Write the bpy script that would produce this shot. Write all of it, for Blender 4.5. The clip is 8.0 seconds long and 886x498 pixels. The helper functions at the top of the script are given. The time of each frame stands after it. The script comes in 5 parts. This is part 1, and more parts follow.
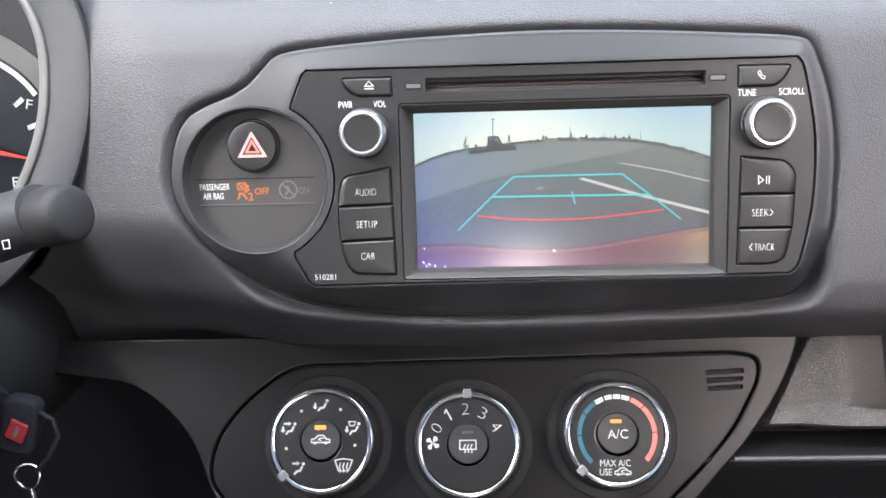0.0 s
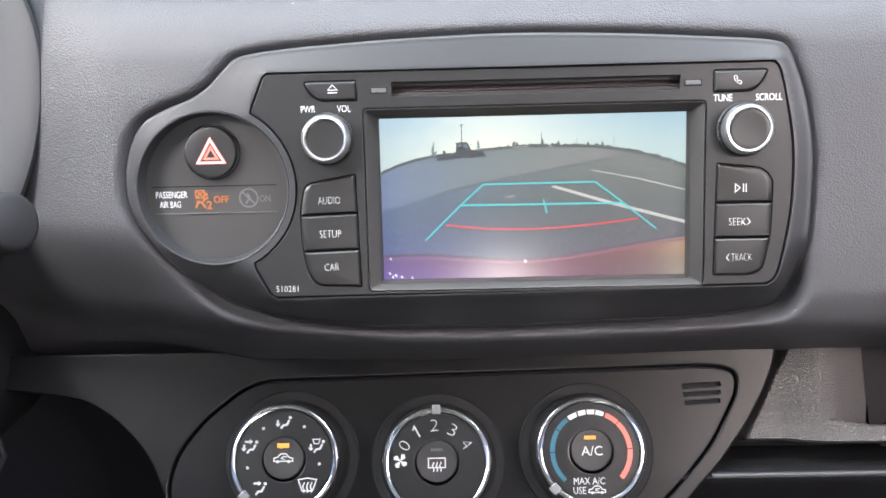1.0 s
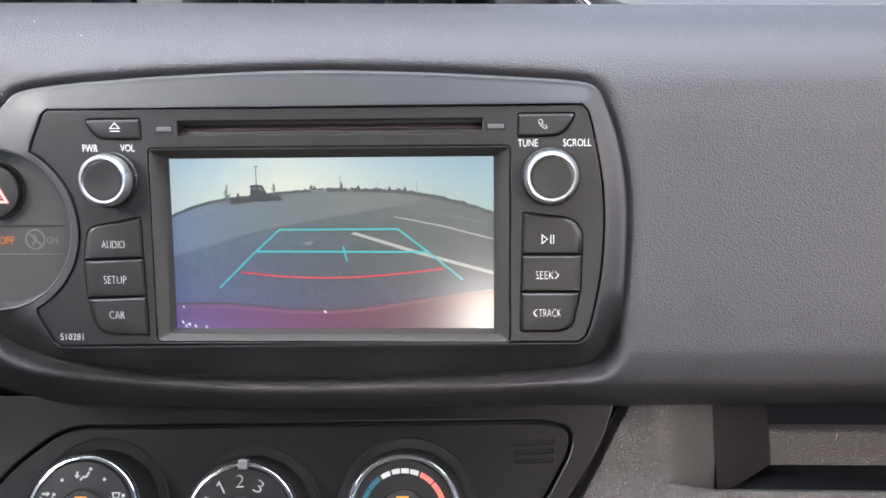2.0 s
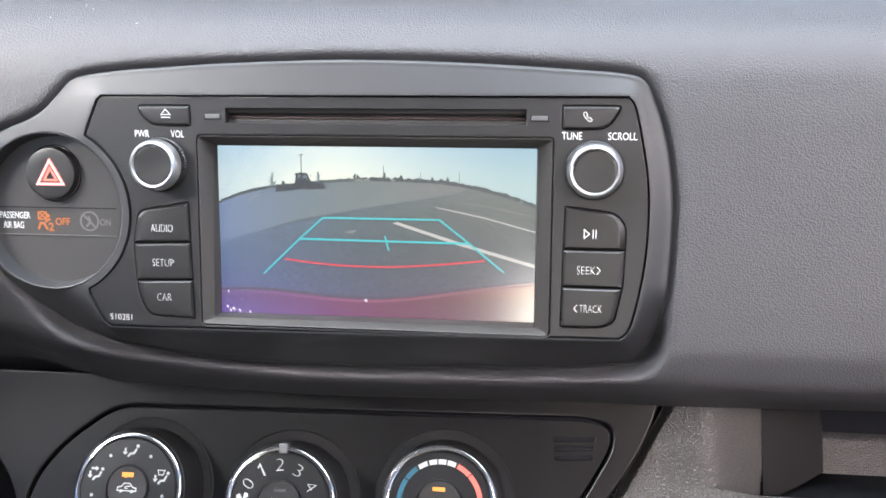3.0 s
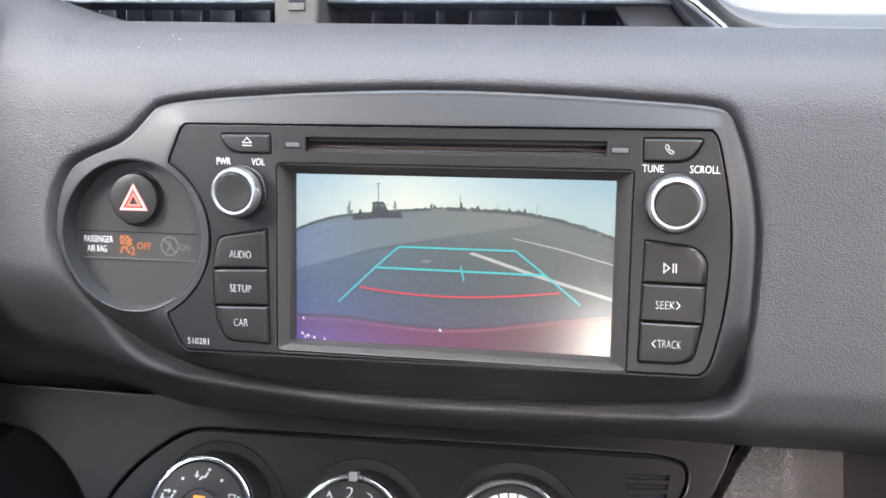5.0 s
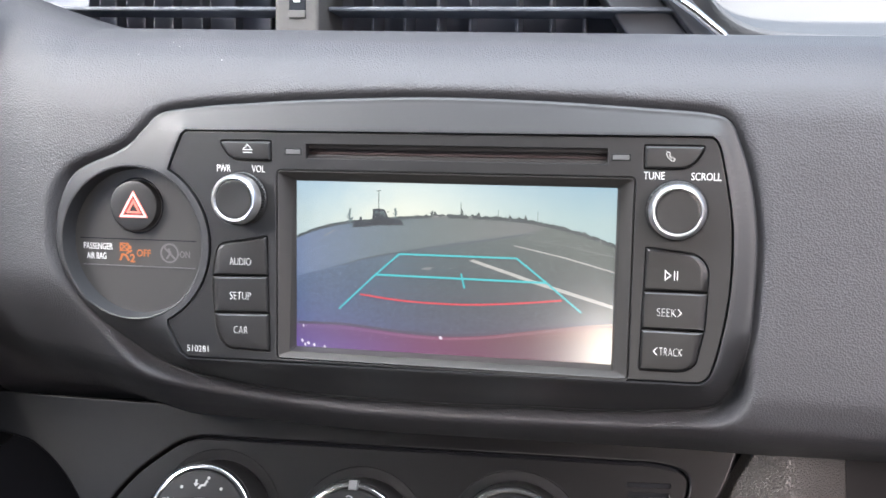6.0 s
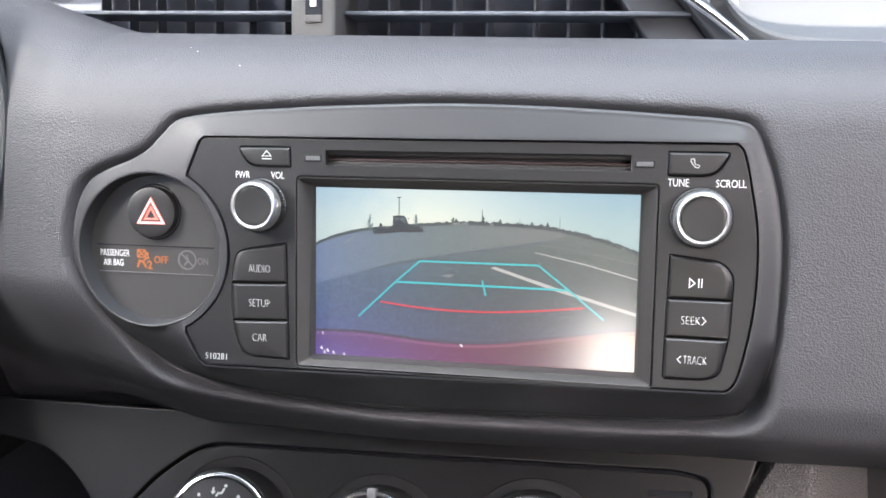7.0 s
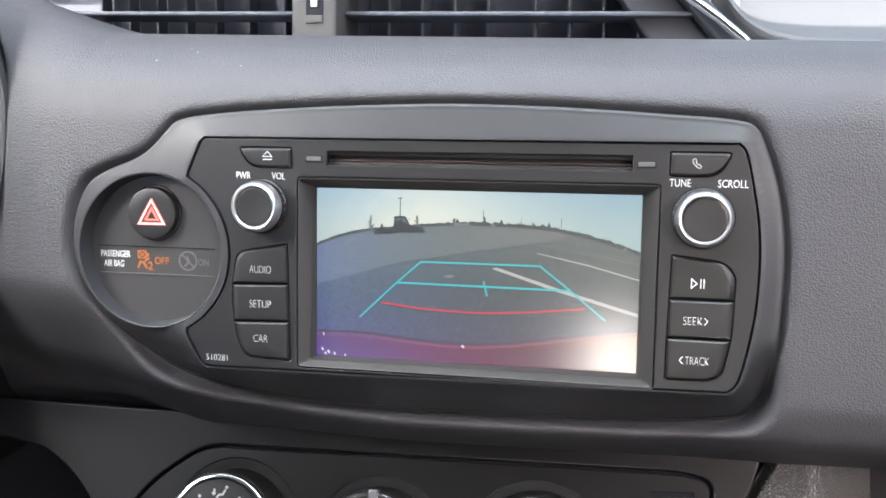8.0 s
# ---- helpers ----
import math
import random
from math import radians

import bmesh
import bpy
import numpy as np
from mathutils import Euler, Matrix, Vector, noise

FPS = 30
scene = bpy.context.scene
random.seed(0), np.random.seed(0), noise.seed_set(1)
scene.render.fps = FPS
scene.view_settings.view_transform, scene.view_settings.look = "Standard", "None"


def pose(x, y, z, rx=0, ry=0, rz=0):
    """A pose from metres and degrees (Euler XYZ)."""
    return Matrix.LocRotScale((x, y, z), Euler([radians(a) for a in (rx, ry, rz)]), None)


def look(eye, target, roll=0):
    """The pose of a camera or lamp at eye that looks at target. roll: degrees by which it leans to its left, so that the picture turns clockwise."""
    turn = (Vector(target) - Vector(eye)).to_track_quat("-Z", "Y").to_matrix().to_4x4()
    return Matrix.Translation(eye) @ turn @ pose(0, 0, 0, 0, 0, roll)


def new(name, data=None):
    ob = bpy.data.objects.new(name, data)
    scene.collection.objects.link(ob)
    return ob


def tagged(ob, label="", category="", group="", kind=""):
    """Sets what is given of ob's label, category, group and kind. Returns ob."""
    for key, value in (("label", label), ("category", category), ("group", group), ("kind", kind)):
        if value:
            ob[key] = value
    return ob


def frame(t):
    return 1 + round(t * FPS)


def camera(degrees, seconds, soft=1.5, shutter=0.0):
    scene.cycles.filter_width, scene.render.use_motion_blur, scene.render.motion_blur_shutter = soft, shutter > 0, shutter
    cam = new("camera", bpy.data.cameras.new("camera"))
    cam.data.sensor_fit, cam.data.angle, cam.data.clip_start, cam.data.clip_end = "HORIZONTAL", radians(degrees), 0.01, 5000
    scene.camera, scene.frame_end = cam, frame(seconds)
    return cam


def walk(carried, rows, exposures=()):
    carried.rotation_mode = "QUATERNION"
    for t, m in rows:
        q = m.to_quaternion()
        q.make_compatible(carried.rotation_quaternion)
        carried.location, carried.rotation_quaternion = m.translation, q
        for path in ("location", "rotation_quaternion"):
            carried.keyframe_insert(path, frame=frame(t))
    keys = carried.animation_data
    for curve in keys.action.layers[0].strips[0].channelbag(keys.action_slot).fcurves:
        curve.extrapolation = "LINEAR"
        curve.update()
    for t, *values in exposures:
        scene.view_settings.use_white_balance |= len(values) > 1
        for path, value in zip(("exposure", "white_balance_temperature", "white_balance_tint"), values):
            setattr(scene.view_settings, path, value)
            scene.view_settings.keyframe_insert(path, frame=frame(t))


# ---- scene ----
cam = camera(52.5, 8.0, soft=1.6)
EXPOSURES = [(0.0, 2.42), (1.0, 2.4), (1.45, 2.0), (1.75, 2.02), (2.8, 2.36), (3.5, 2.36), (6.5, 2.28), (7.5, 2.2), (8.0, 2.1)]
GLOW = 0.29           # brightness of the screen picture
AMBER_GLOW = 0.35     # brightness of the indicator lamps
PATH = [
    (0, (0.0198, -0.0271, 1.0610), (-0.0785, 1.9479, 0.7614), -1.54),
    (0.5, (0.0270, -0.0248, 1.0615), (-0.0547, 1.9535, 0.7797), -1.41),
    (1, (0.0250, -0.0105, 1.0588), (-0.0280, 1.9691, 0.7791), -1.40),
    (1.1, (0.0394, 0.0029, 1.0580), (-0.0425, 1.9830, 0.7887), -1.43),
    (1.2, (0.0484, 0.0215, 1.0599), (-0.0046, 2.0037, 0.7989), -1.37),
    (1.3, (0.0655, 0.0355, 1.0672), (0.0360, 2.0182, 0.8063), -1.29),
    (1.4, (0.0883, 0.0379, 1.0704), (0.0399, 2.0242, 0.8421), -1.32),
    (1.5, (0.0999, 0.0353, 1.0858), (0.0464, 2.0148, 0.8054), -1.38),
    (1.7, (0.1106, 0.0196, 1.0767), (0.0537, 2.0017, 0.8157), -1.05),
    (2.8, (0.1470, 0.0234, 1.0702), (-0.0962, 1.9882, 0.7866), 0.08),
    (3, (0.1372, 0.0237, 1.0722), (-0.1154, 1.9876, 0.7911), 0.39),
    (3.5, (0.1351, 0.0182, 1.0732), (-0.2182, 1.9660, 0.7882), 1.00),
    (4, (0.1305, 0.0231, 1.0713), (-0.2389, 1.9681, 0.7874), 1.13),
    (4.5, (0.1284, 0.0235, 1.0731), (-0.2449, 1.9699, 0.8042), 1.04),
    (5, (0.1275, 0.0239, 1.0735), (-0.2457, 1.9760, 0.8502), 0.98),
    (6.5, (0.1256, 0.0255, 1.0727), (-0.2465, 1.9801, 0.8694), 1.02),
    (7, (0.1170, 0.0261, 1.0755), (-0.2548, 1.9805, 0.8708), 1.00),
    (7.5, (0.1148, 0.0277, 1.0747), (-0.2600, 1.9818, 0.8724), 0.95),
    (8, (0.1167, 0.0270, 1.0753), (-0.2572, 1.9813, 0.8725), 0.94),
]
O = (0.055, 0.404, 1.0246)
LEAN_BACK = 22.0
P = pose(0, 0, 0.58, -LEAN_BACK, 0, 0)          # frame of the radio face: x right, y into the dash, z up the face
walk(cam, [(t, P @ pose(-O[0], -O[1], -O[2]) @ look(eye, target, roll)) for t, eye, target, roll in PATH], EXPOSURES)

# ---- world and light ----
world = bpy.data.worlds.new("sky")
scene.world = world
world.use_nodes = True
wn = world.node_tree.nodes
sky = wn.new("ShaderNodeTexSky")
sky.sky_type = 'NISHITA'
sky.sun_disc = False
SUN_EL, SUN_AZ = 66.0, 176.0      # elevation; azimuth from straight ahead towards the passenger side
sky.sun_elevation = radians(SUN_EL)
sky.sun_rotation = radians(SUN_AZ)
world.node_tree.links.new(sky.outputs[0], wn["Background"].inputs[0])
wn["Background"].inputs[1].default_value = 0.06
sun = new("sun", bpy.data.lights.new("sun", 'SUN'))
sun.data.energy = 4.5
sun.data.angle = radians(0.6)
sun.data.color = (1.0, 0.95, 0.88)
sd = Vector((math.sin(radians(SUN_AZ)) * math.cos(radians(SUN_EL)), math.cos(radians(SUN_AZ)) * math.cos(radians(SUN_EL)), math.sin(radians(SUN_EL))))
sun.matrix_world = look(sd * 5, (0, 0, 0))


def window_lamp(name, eye, target, w, h, power, color, spread=180):
    ob = new(name, bpy.data.lights.new(name, 'AREA'))
    ob.data.shape, ob.data.size, ob.data.size_y = 'RECTANGLE', w, h
    ob.data.energy, ob.data.color, ob.data.spread = power, color, radians(spread)
    ob.matrix_world = look(eye, target)
    return ob


# daylight in the window openings
window_lamp("rear_window_daylight", (0.075, -2.23, 0.87), (0.0, 0.0, 0.60), 0.11, 0.30, 1.75, (1.0, 0.93, 0.84))
window_lamp("windscreen_daylight", (0.07, -0.03, 1.20), (0.07, -0.09, 0.60), 1.15, 0.26, 4.7, (0.86, 0.925, 1.0))
window_lamp("windscreen_low_daylight", (-0.02, 0.48, 0.91), (-0.02, 0.23, 0.45), 1.25, 0.46, 0.6, (0.84, 0.92, 1.0))
window_lamp("driver_window_daylight", (-0.69, -0.24, 1.07), (-0.26, 0.0, 0.72), 0.46, 0.20, 0.30, (1.0, 0.965, 0.95), 42)
window_lamp("passenger_window_daylight", (0.69, -0.58, 1.02), (0.24, 0.05, 0.47), 0.62, 0.20, 0.32, (1.0, 0.86, 0.83), 54)

# ---- materials ----
def mat(name):
    m = bpy.data.materials.new(name)
    m.use_nodes = True
    return m, m.node_tree.nodes, m.node_tree.links, m.node_tree.nodes["Principled BSDF"]


def plastic(name, color, rough, grain=0.0, cell=0.0, cell_strength=0.0, vary=0.15, spec=0.5, smooth_cell=False, depth=0.0009):
    """Moulded plastic: base colour with two scales of variation, fine bump and, with cell, a leather-like pebble."""
    m, n, l, b = mat(name)
    co = n.new("ShaderNodeTexCoord")
    big = n.new("ShaderNodeTexNoise")
    big.inputs["Scale"].default_value, big.inputs["Detail"].default_value = 35.0, 4.0
    fine = n.new("ShaderNodeTexNoise")
    fine.inputs["Scale"].default_value, fine.inputs["Detail"].default_value = 2200.0, 2.0
    l.new(co.outputs["Object"], big.inputs["Vector"])
    l.new(co.outputs["Object"], fine.inputs["Vector"])
    add = n.new("ShaderNodeMath")
    add.operation = 'ADD'
    l.new(big.outputs["Fac"], add.inputs[0])
    l.new(fine.outputs["Fac"], add.inputs[1])
    ramp = n.new("ShaderNodeMapRange")
    ramp.inputs["From Min"].default_value, ramp.inputs["From Max"].default_value = 0.6, 1.4
    ramp.inputs["To Min"].default_value, ramp.inputs["To Max"].default_value = 1 - vary, 1 + vary
    l.new(add.outputs[0], ramp.inputs["Value"])
    mul = n.new("ShaderNodeVectorMath")
    mul.operation = 'SCALE'
    mul.inputs[0].default_value = color
    l.new(ramp.outputs[0], mul.inputs["Scale"])
    col = mul.outputs[0]
    l.new(col, b.inputs["Base Color"])
    rr = n.new("ShaderNodeMapRange")
    rr.inputs["To Min"].default_value, rr.inputs["To Max"].default_value = rough - 0.05, rough + 0.07
    l.new(big.outputs["Fac"], rr.inputs["Value"])
    l.new(rr.outputs[0], b.inputs["Roughness"])
    b.inputs["Metallic"].default_value = 0.0
    b.inputs["Specular IOR Level"].default_value = spec
    height = None
    if grain:
        bump = n.new("ShaderNodeBump")
        bump.inputs["Strength"].default_value, bump.inputs["Distance"].default_value = grain, 0.0002
        l.new(fine.outputs["Fac"], bump.inputs["Height"])
        height = bump
    if cell:
        warp = n.new("ShaderNodeTexNoise")
        warp.inputs["Scale"].default_value = cell * 0.9
        l.new(co.outputs["Object"], warp.inputs["Vector"])
        shift = n.new("ShaderNodeVectorMath")
        shift.operation = 'MULTIPLY_ADD'
        shift.inputs[1].default_value = (0.5 / cell, 0.5 / cell, 0.5 / cell)
        l.new(warp.outputs["Color"], shift.inputs[0])
        l.new(co.outputs["Object"], shift.inputs[2])
        vor = n.new("ShaderNodeTexVoronoi")
        vor.feature = 'SMOOTH_F1' if smooth_cell else 'DISTANCE_TO_EDGE'
        if smooth_cell:
            vor.inputs["Smoothness"].default_value = 0.35
        vor.inputs["Scale"].default_value = cell
        l.new(shift.outputs[0], vor.inputs["Vector"])
        hill = n.new("ShaderNodeMapRange")
        hill.interpolation_type = 'SMOOTHSTEP'
        hill.inputs["From Min"].default_value, hill.inputs["From Max"].default_value = (0.75, 0.1) if smooth_cell else (0.0, 0.32)
        l.new(vor.outputs["Distance"], hill.inputs["Value"])
        peb = n.new("ShaderNodeBump")
        peb.inputs["Strength"].default_value, peb.inputs["Distance"].default_value = cell_strength, depth
        l.new(hill.outputs[0], peb.inputs["Height"])
        if height:
            l.new(height.outputs[0], peb.inputs["Normal"])
        height = peb
    if height:
        l.new(height.outputs[0], b.inputs["Normal"])
    return m


def lit(name, color, strength):
    m, n, l, b = mat(name)
    b.inputs["Base Color"].default_value = (0.008, 0.008, 0.008, 1)
    b.inputs["Roughness"].default_value = 0.5
    b.inputs["Emission Color"].default_value = (*color, 1)
    b.inputs["Emission Strength"].default_value = strength
    return m


def lit_ramp(name, stops, a, c, strength, noisy=0.0, stops2=None, a2=None, c2=None, speck=0.0):
    """A glowing picture area whose colour runs along the line a -> c of the screen (object x, z)."""
    m, n, l, b = mat(name)
    b.inputs["Base Color"].default_value = (0.008, 0.008, 0.008, 1)
    co = n.new("ShaderNodeTexCoord")

    def colours(stops_, a_, c_):
        sub = n.new("ShaderNodeVectorMath")
        sub.operation = 'SUBTRACT'
        sub.inputs[1].default_value = (a_[0], 0, a_[1])
        l.new(co.outputs["Object"], sub.inputs[0])
        dot = n.new("ShaderNodeVectorMath")
        dot.operation = 'DOT_PRODUCT'
        d = Vector((c_[0] - a_[0], 0, c_[1] - a_[1]))
        dot.inputs[1].default_value = d / d.length_squared
        l.new(sub.outputs[0], dot.inputs[0])
        nz = n.new("ShaderNodeTexNoise")
        nz.inputs["Scale"].default_value, nz.inputs["Detail"].default_value = 140.0, 6.0
        l.new(co.outputs["Object"], nz.inputs["Vector"])
        ma = n.new("ShaderNodeMath")
        ma.operation = 'MULTIPLY_ADD'
        ma.inputs[1].default_value = noisy
        l.new(nz.outputs["Fac"], ma.inputs[0])
        l.new(dot.outputs["Value"], ma.inputs[2])
        r = n.new("ShaderNodeValToRGB")
        r.color_ramp.elements.remove(r.color_ramp.elements[1])
        r.color_ramp.elements[0].position, r.color_ramp.elements[0].color = stops_[0][0], (*stops_[0][1], 1)
        for pos, colr in stops_[1:]:
            e = r.color_ramp.elements.new(pos)
            e.color = (*colr, 1)
        r.color_ramp.interpolation = 'B_SPLINE'
        l.new(ma.outputs[0], r.inputs[0])
        return r.outputs[0]

    out = colours(stops, a, c)
    if stops2:
        mx = n.new("ShaderNodeVectorMath")
        mx.operation = 'MULTIPLY'
        l.new(out, mx.inputs[0])
        l.new(colours(stops2, a2, c2), mx.inputs[1])
        out = mx.outputs[0]
    if speck:
        gr = n.new("ShaderNodeTexNoise")
        gr.inputs["Scale"].default_value, gr.inputs["Detail"].default_value = 900.0, 3.0
        l.new(co.outputs["Object"], gr.inputs["Vector"])
        gm = n.new("ShaderNodeMapRange")
        gm.inputs["From Min"].default_value, gm.inputs["From Max"].default_value = 0.3, 0.7
        gm.inputs["To Min"].default_value, gm.inputs["To Max"].default_value = 1 - speck, 1 + speck
        l.new(gr.outputs["Fac"], gm.inputs["Value"])
        sc = n.new("ShaderNodeVectorMath")
        sc.operation = 'SCALE'
        l.new(out, sc.inputs[0])
        l.new(gm.outputs[0], sc.inputs["Scale"])
        out = sc.outputs[0]
    l.new(out, b.inputs["Emission Color"])
    b.inputs["Emission Strength"].default_value = strength
    return m


def metal(name, color, rough):
    m, n, l, b = mat(name)
    b.inputs["Base Color"].default_value = (*color, 1)
    b.inputs["Metallic"].default_value = 1.0
    co = n.new("ShaderNodeTexCoord")
    nz = n.new("ShaderNodeTexNoise")
    nz.inputs["Scale"].default_value = 600.0
    l.new(co.outputs["Object"], nz.inputs["Vector"])
    mr = n.new("ShaderNodeMapRange")
    mr.inputs["To Min"].default_value, mr.inputs["To Max"].default_value = max(0.02, rough - 0.05), rough + 0.05
    l.new(nz.outputs["Fac"], mr.inputs["Value"])
    l.new(mr.outputs[0], b.inputs["Roughness"])
    return m


def cover(name, rough):
    """Clear screen film with a satin surface."""
    m = bpy.data.materials.new(name)
    m.use_nodes = True
    n, l = m.node_tree.nodes, m.node_tree.links
    n.remove(n["Principled BSDF"])
    tr = n.new("ShaderNodeBsdfTransparent")
    gl = n.new("ShaderNodeBsdfGlossy")
    gl.inputs["Roughness"].default_value = rough
    fr = n.new("ShaderNodeFresnel")
    fr.inputs["IOR"].default_value = 1.35
    mx = n.new("ShaderNodeMixShader")
    l.new(fr.outputs[0], mx.inputs[0])
    l.new(tr.outputs[0], mx.inputs[1])
    l.new(gl.outputs[0], mx.inputs[2])
    l.new(mx.outputs[0], n["Material Output"].inputs[0])
    return m


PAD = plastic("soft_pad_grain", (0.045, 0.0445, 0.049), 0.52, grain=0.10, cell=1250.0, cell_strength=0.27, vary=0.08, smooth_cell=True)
# same pad plastic, base lightened so the sunlit top turns white
TOPPAD = plastic("sunlit_pad_grain", (0.082, 0.082, 0.085), 0.55, grain=0.1, cell=600.0, cell_strength=0.2, vary=0.08)
LEATHER = plastic("coarse_grain_panel", (0.070, 0.067, 0.066), 0.42, grain=0.1, cell=1150.0, cell_strength=0.64, depth=0.0008, vary=0.08, spec=0.6, smooth_cell=True)
SATIN = plastic("satin_black_plastic", (0.0235, 0.0240, 0.0262), 0.46, grain=0.10, vary=0.06)
FACE = plastic("faceplate_black_plastic", (0.0118, 0.0115, 0.0122), 0.40, grain=0.12, vary=0.06)
# base below real black plastic: shade under the pad put into the colour
LOWER = plastic("lower_trim_in_shade", (0.0044, 0.0043, 0.0050), 0.34, grain=0.12, vary=0.08, spec=0.32)
BUTTON = plastic("button_black_plastic", (0.0120, 0.0114, 0.0116), 0.40, grain=0.15, vary=0.06)
FRAMEP = plastic("screen_frame_plastic", (0.025, 0.0235, 0.0225), 0.40, grain=0.10, vary=0.06, spec=0.4)
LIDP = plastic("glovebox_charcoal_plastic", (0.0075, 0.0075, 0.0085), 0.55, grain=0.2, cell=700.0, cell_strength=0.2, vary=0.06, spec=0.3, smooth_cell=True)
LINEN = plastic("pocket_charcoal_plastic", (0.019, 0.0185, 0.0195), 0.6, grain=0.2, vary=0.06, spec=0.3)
PODP = plastic("pod_brown_black_plastic", (0.038, 0.0362, 0.0355), 0.36, grain=0.05, vary=0.05)
# base also cut for the heater dials, whose shade is in the colour
SMOKE = plastic("smoked_indicator_plastic", (0.0060, 0.0060, 0.0066), 0.33, grain=0.05, vary=0.05)
RUBBER = plastic("matte_black_rubber", (0.010, 0.010, 0.011), 0.6, grain=0.2, spec=0.25)
# near-black; behind gaps and recesses it puts their shade into the colour
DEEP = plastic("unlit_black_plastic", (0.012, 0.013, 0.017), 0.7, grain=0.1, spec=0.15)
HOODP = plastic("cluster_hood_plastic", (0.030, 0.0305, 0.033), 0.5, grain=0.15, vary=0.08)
SILVERP = plastic("cluster_grey_trim", (0.12, 0.116, 0.112), 0.4, grain=0.1)
VENTP = plastic("vent_slate_plastic", (0.12, 0.130, 0.15), 0.42, grain=0.1)
DUCT = plastic("vent_duct_plastic", (0.10, 0.11, 0.14), 0.5, grain=0.1)
BLADEP = plastic("vent_blade_plastic", (0.055, 0.061, 0.074), 0.45, grain=0.1)
CHEEKP = plastic("vent_cheek_plastic", (0.022, 0.0235, 0.029), 0.45, grain=0.15)
VENTG = plastic("vent_divider_grey", (0.064, 0.061, 0.059), 0.38, grain=0.1)
LINER = plastic("cabin_lining", (0.026, 0.026, 0.030), 0.8, grain=0.3, vary=0.1)
ROOFL = plastic("pale_roof_lining", (0.25, 0.24, 0.24), 0.9, grain=0.3, vary=0.06)
CARPET = plastic("cabin_carpet", (0.014, 0.014, 0.016), 0.9, grain=0.8)
CHROME = metal("chrome", (0.82, 0.82, 0.83), 0.10)
RINGM = metal("brushed_chrome_ring", (0.72, 0.72, 0.73), 0.16)
SILVER = metal("satin_silver", (0.80, 0.80, 0.81), 0.32)
TABGREY = plastic("grey_light_pipe", (0.085, 0.086, 0.088), 0.4)
WHITE = plastic("printed_white", (0.58, 0.58, 0.57), 0.5, vary=0.05)
DIALPRINT = plastic("dial_print_white", (0.34, 0.34, 0.335), 0.5, vary=0.05)
GREYTXT = plastic("unlit_grey_print", (0.095, 0.092, 0.092), 0.5, vary=0.05)
REDLINE = plastic("hazard_red_print", (0.75, 0.16, 0.12), 0.4, vary=0.05)
BLUEARC = plastic("printed_blue", (0.006, 0.060, 0.090), 0.5, vary=0.05)
REDARC = plastic("printed_red", (0.58, 0.09, 0.07), 0.5, vary=0.05)
NEEDLE = plastic("needle_red", (0.65, 0.04, 0.03), 0.4, vary=0.05)
KEYRED = plastic("key_red_button", (0.22, 0.015, 0.022), 0.45, vary=0.1)
CLEAR = plastic("pointer_clear_grey", (0.10, 0.102, 0.106), 0.3)
AMBER = lit("amber_lamp", (1.0, 0.36, 0.04), AMBER_GLOW)
AMBER2 = lit("amber_sign", (1.0, 0.30, 0.06), AMBER_GLOW * 0.55)
FILM = cover("screen_film", 0.16)


# ---- geometry helpers ----
ORIGIN = {}


def thing(name, c, label, category, group="", kind=""):
    ob = new(name)
    ob.empty_display_size = 0.02
    ob.matrix_world = P @ pose(*c)
    ORIGIN[ob.name] = Vector(c)
    return tagged(ob, label, category, group, kind)


def part(name, bm, material, parent, label="", m=None, smooth=40, kind="", curved=False):
    """Links a bmesh, given in the radio-face frame (or in m's frame), as one mesh under its thing or part."""
    bm.normal_update()
    for f in bm.faces:
        f.smooth = bool(smooth) and (abs(f.normal.y) < 0.9995 or curved)
    if m is not None:
        bm.transform(m)
    c = ORIGIN[parent.name]
    bmesh.ops.translate(bm, verts=bm.verts, vec=-c)
    me = bpy.data.meshes.new(name)
    round_faces = [f.smooth for f in bm.faces]
    bm.to_mesh(me)
    bm.free()
    me.materials.append(material)
    if smooth:
        me.set_sharp_from_angle(angle=radians(smooth))
        me.polygons.foreach_set("use_smooth", round_faces)
    ob = new(name, me)
    ob.parent = parent
    ORIGIN[ob.name] = c
    return tagged(ob, label, "", "", kind)


def spline(pts, n=8):
    out = []
    k = len(pts)
    for i in range(k):
        p0, p1, p2, p3 = [Vector((*pts[(i + j - 1) % k], 0)) for j in range(4)]
        for s in range(n):
            t = s / n
            q = 0.5 * ((2 * p1) + (p2 - p0) * t + (2 * p0 - 5 * p1 + 4 * p2 - p3) * t * t + (3 * p1 - p0 - 3 * p2 + p3) * t ** 3)
            out.append((q.x, q.y))
    return out


def rounded(pts, r, n=6):
    """Closed polygon with rounded corners; r is one radius or one for each corner."""
    out = []
    k = len(pts)
    for i in range(k):
        a, b, c = Vector(pts[i - 1]), Vector(pts[i]), Vector(pts[(i + 1) % k])
        ri = r[i] if isinstance(r, (list, tuple)) else r
        if ri <= 0:
            out.append(tuple(b))
            continue
        u, v = (a - b).normalized(), (c - b).normalized()
        d = min(ri, (a - b).length * 0.49, (c - b).length * 0.49)
        for s in range(n + 1):
            t = s / n
            out.append(tuple((b + u * d) * (1 - t) ** 2 + b * 2 * t * (1 - t) + (b + v * d) * t * t))
    return out


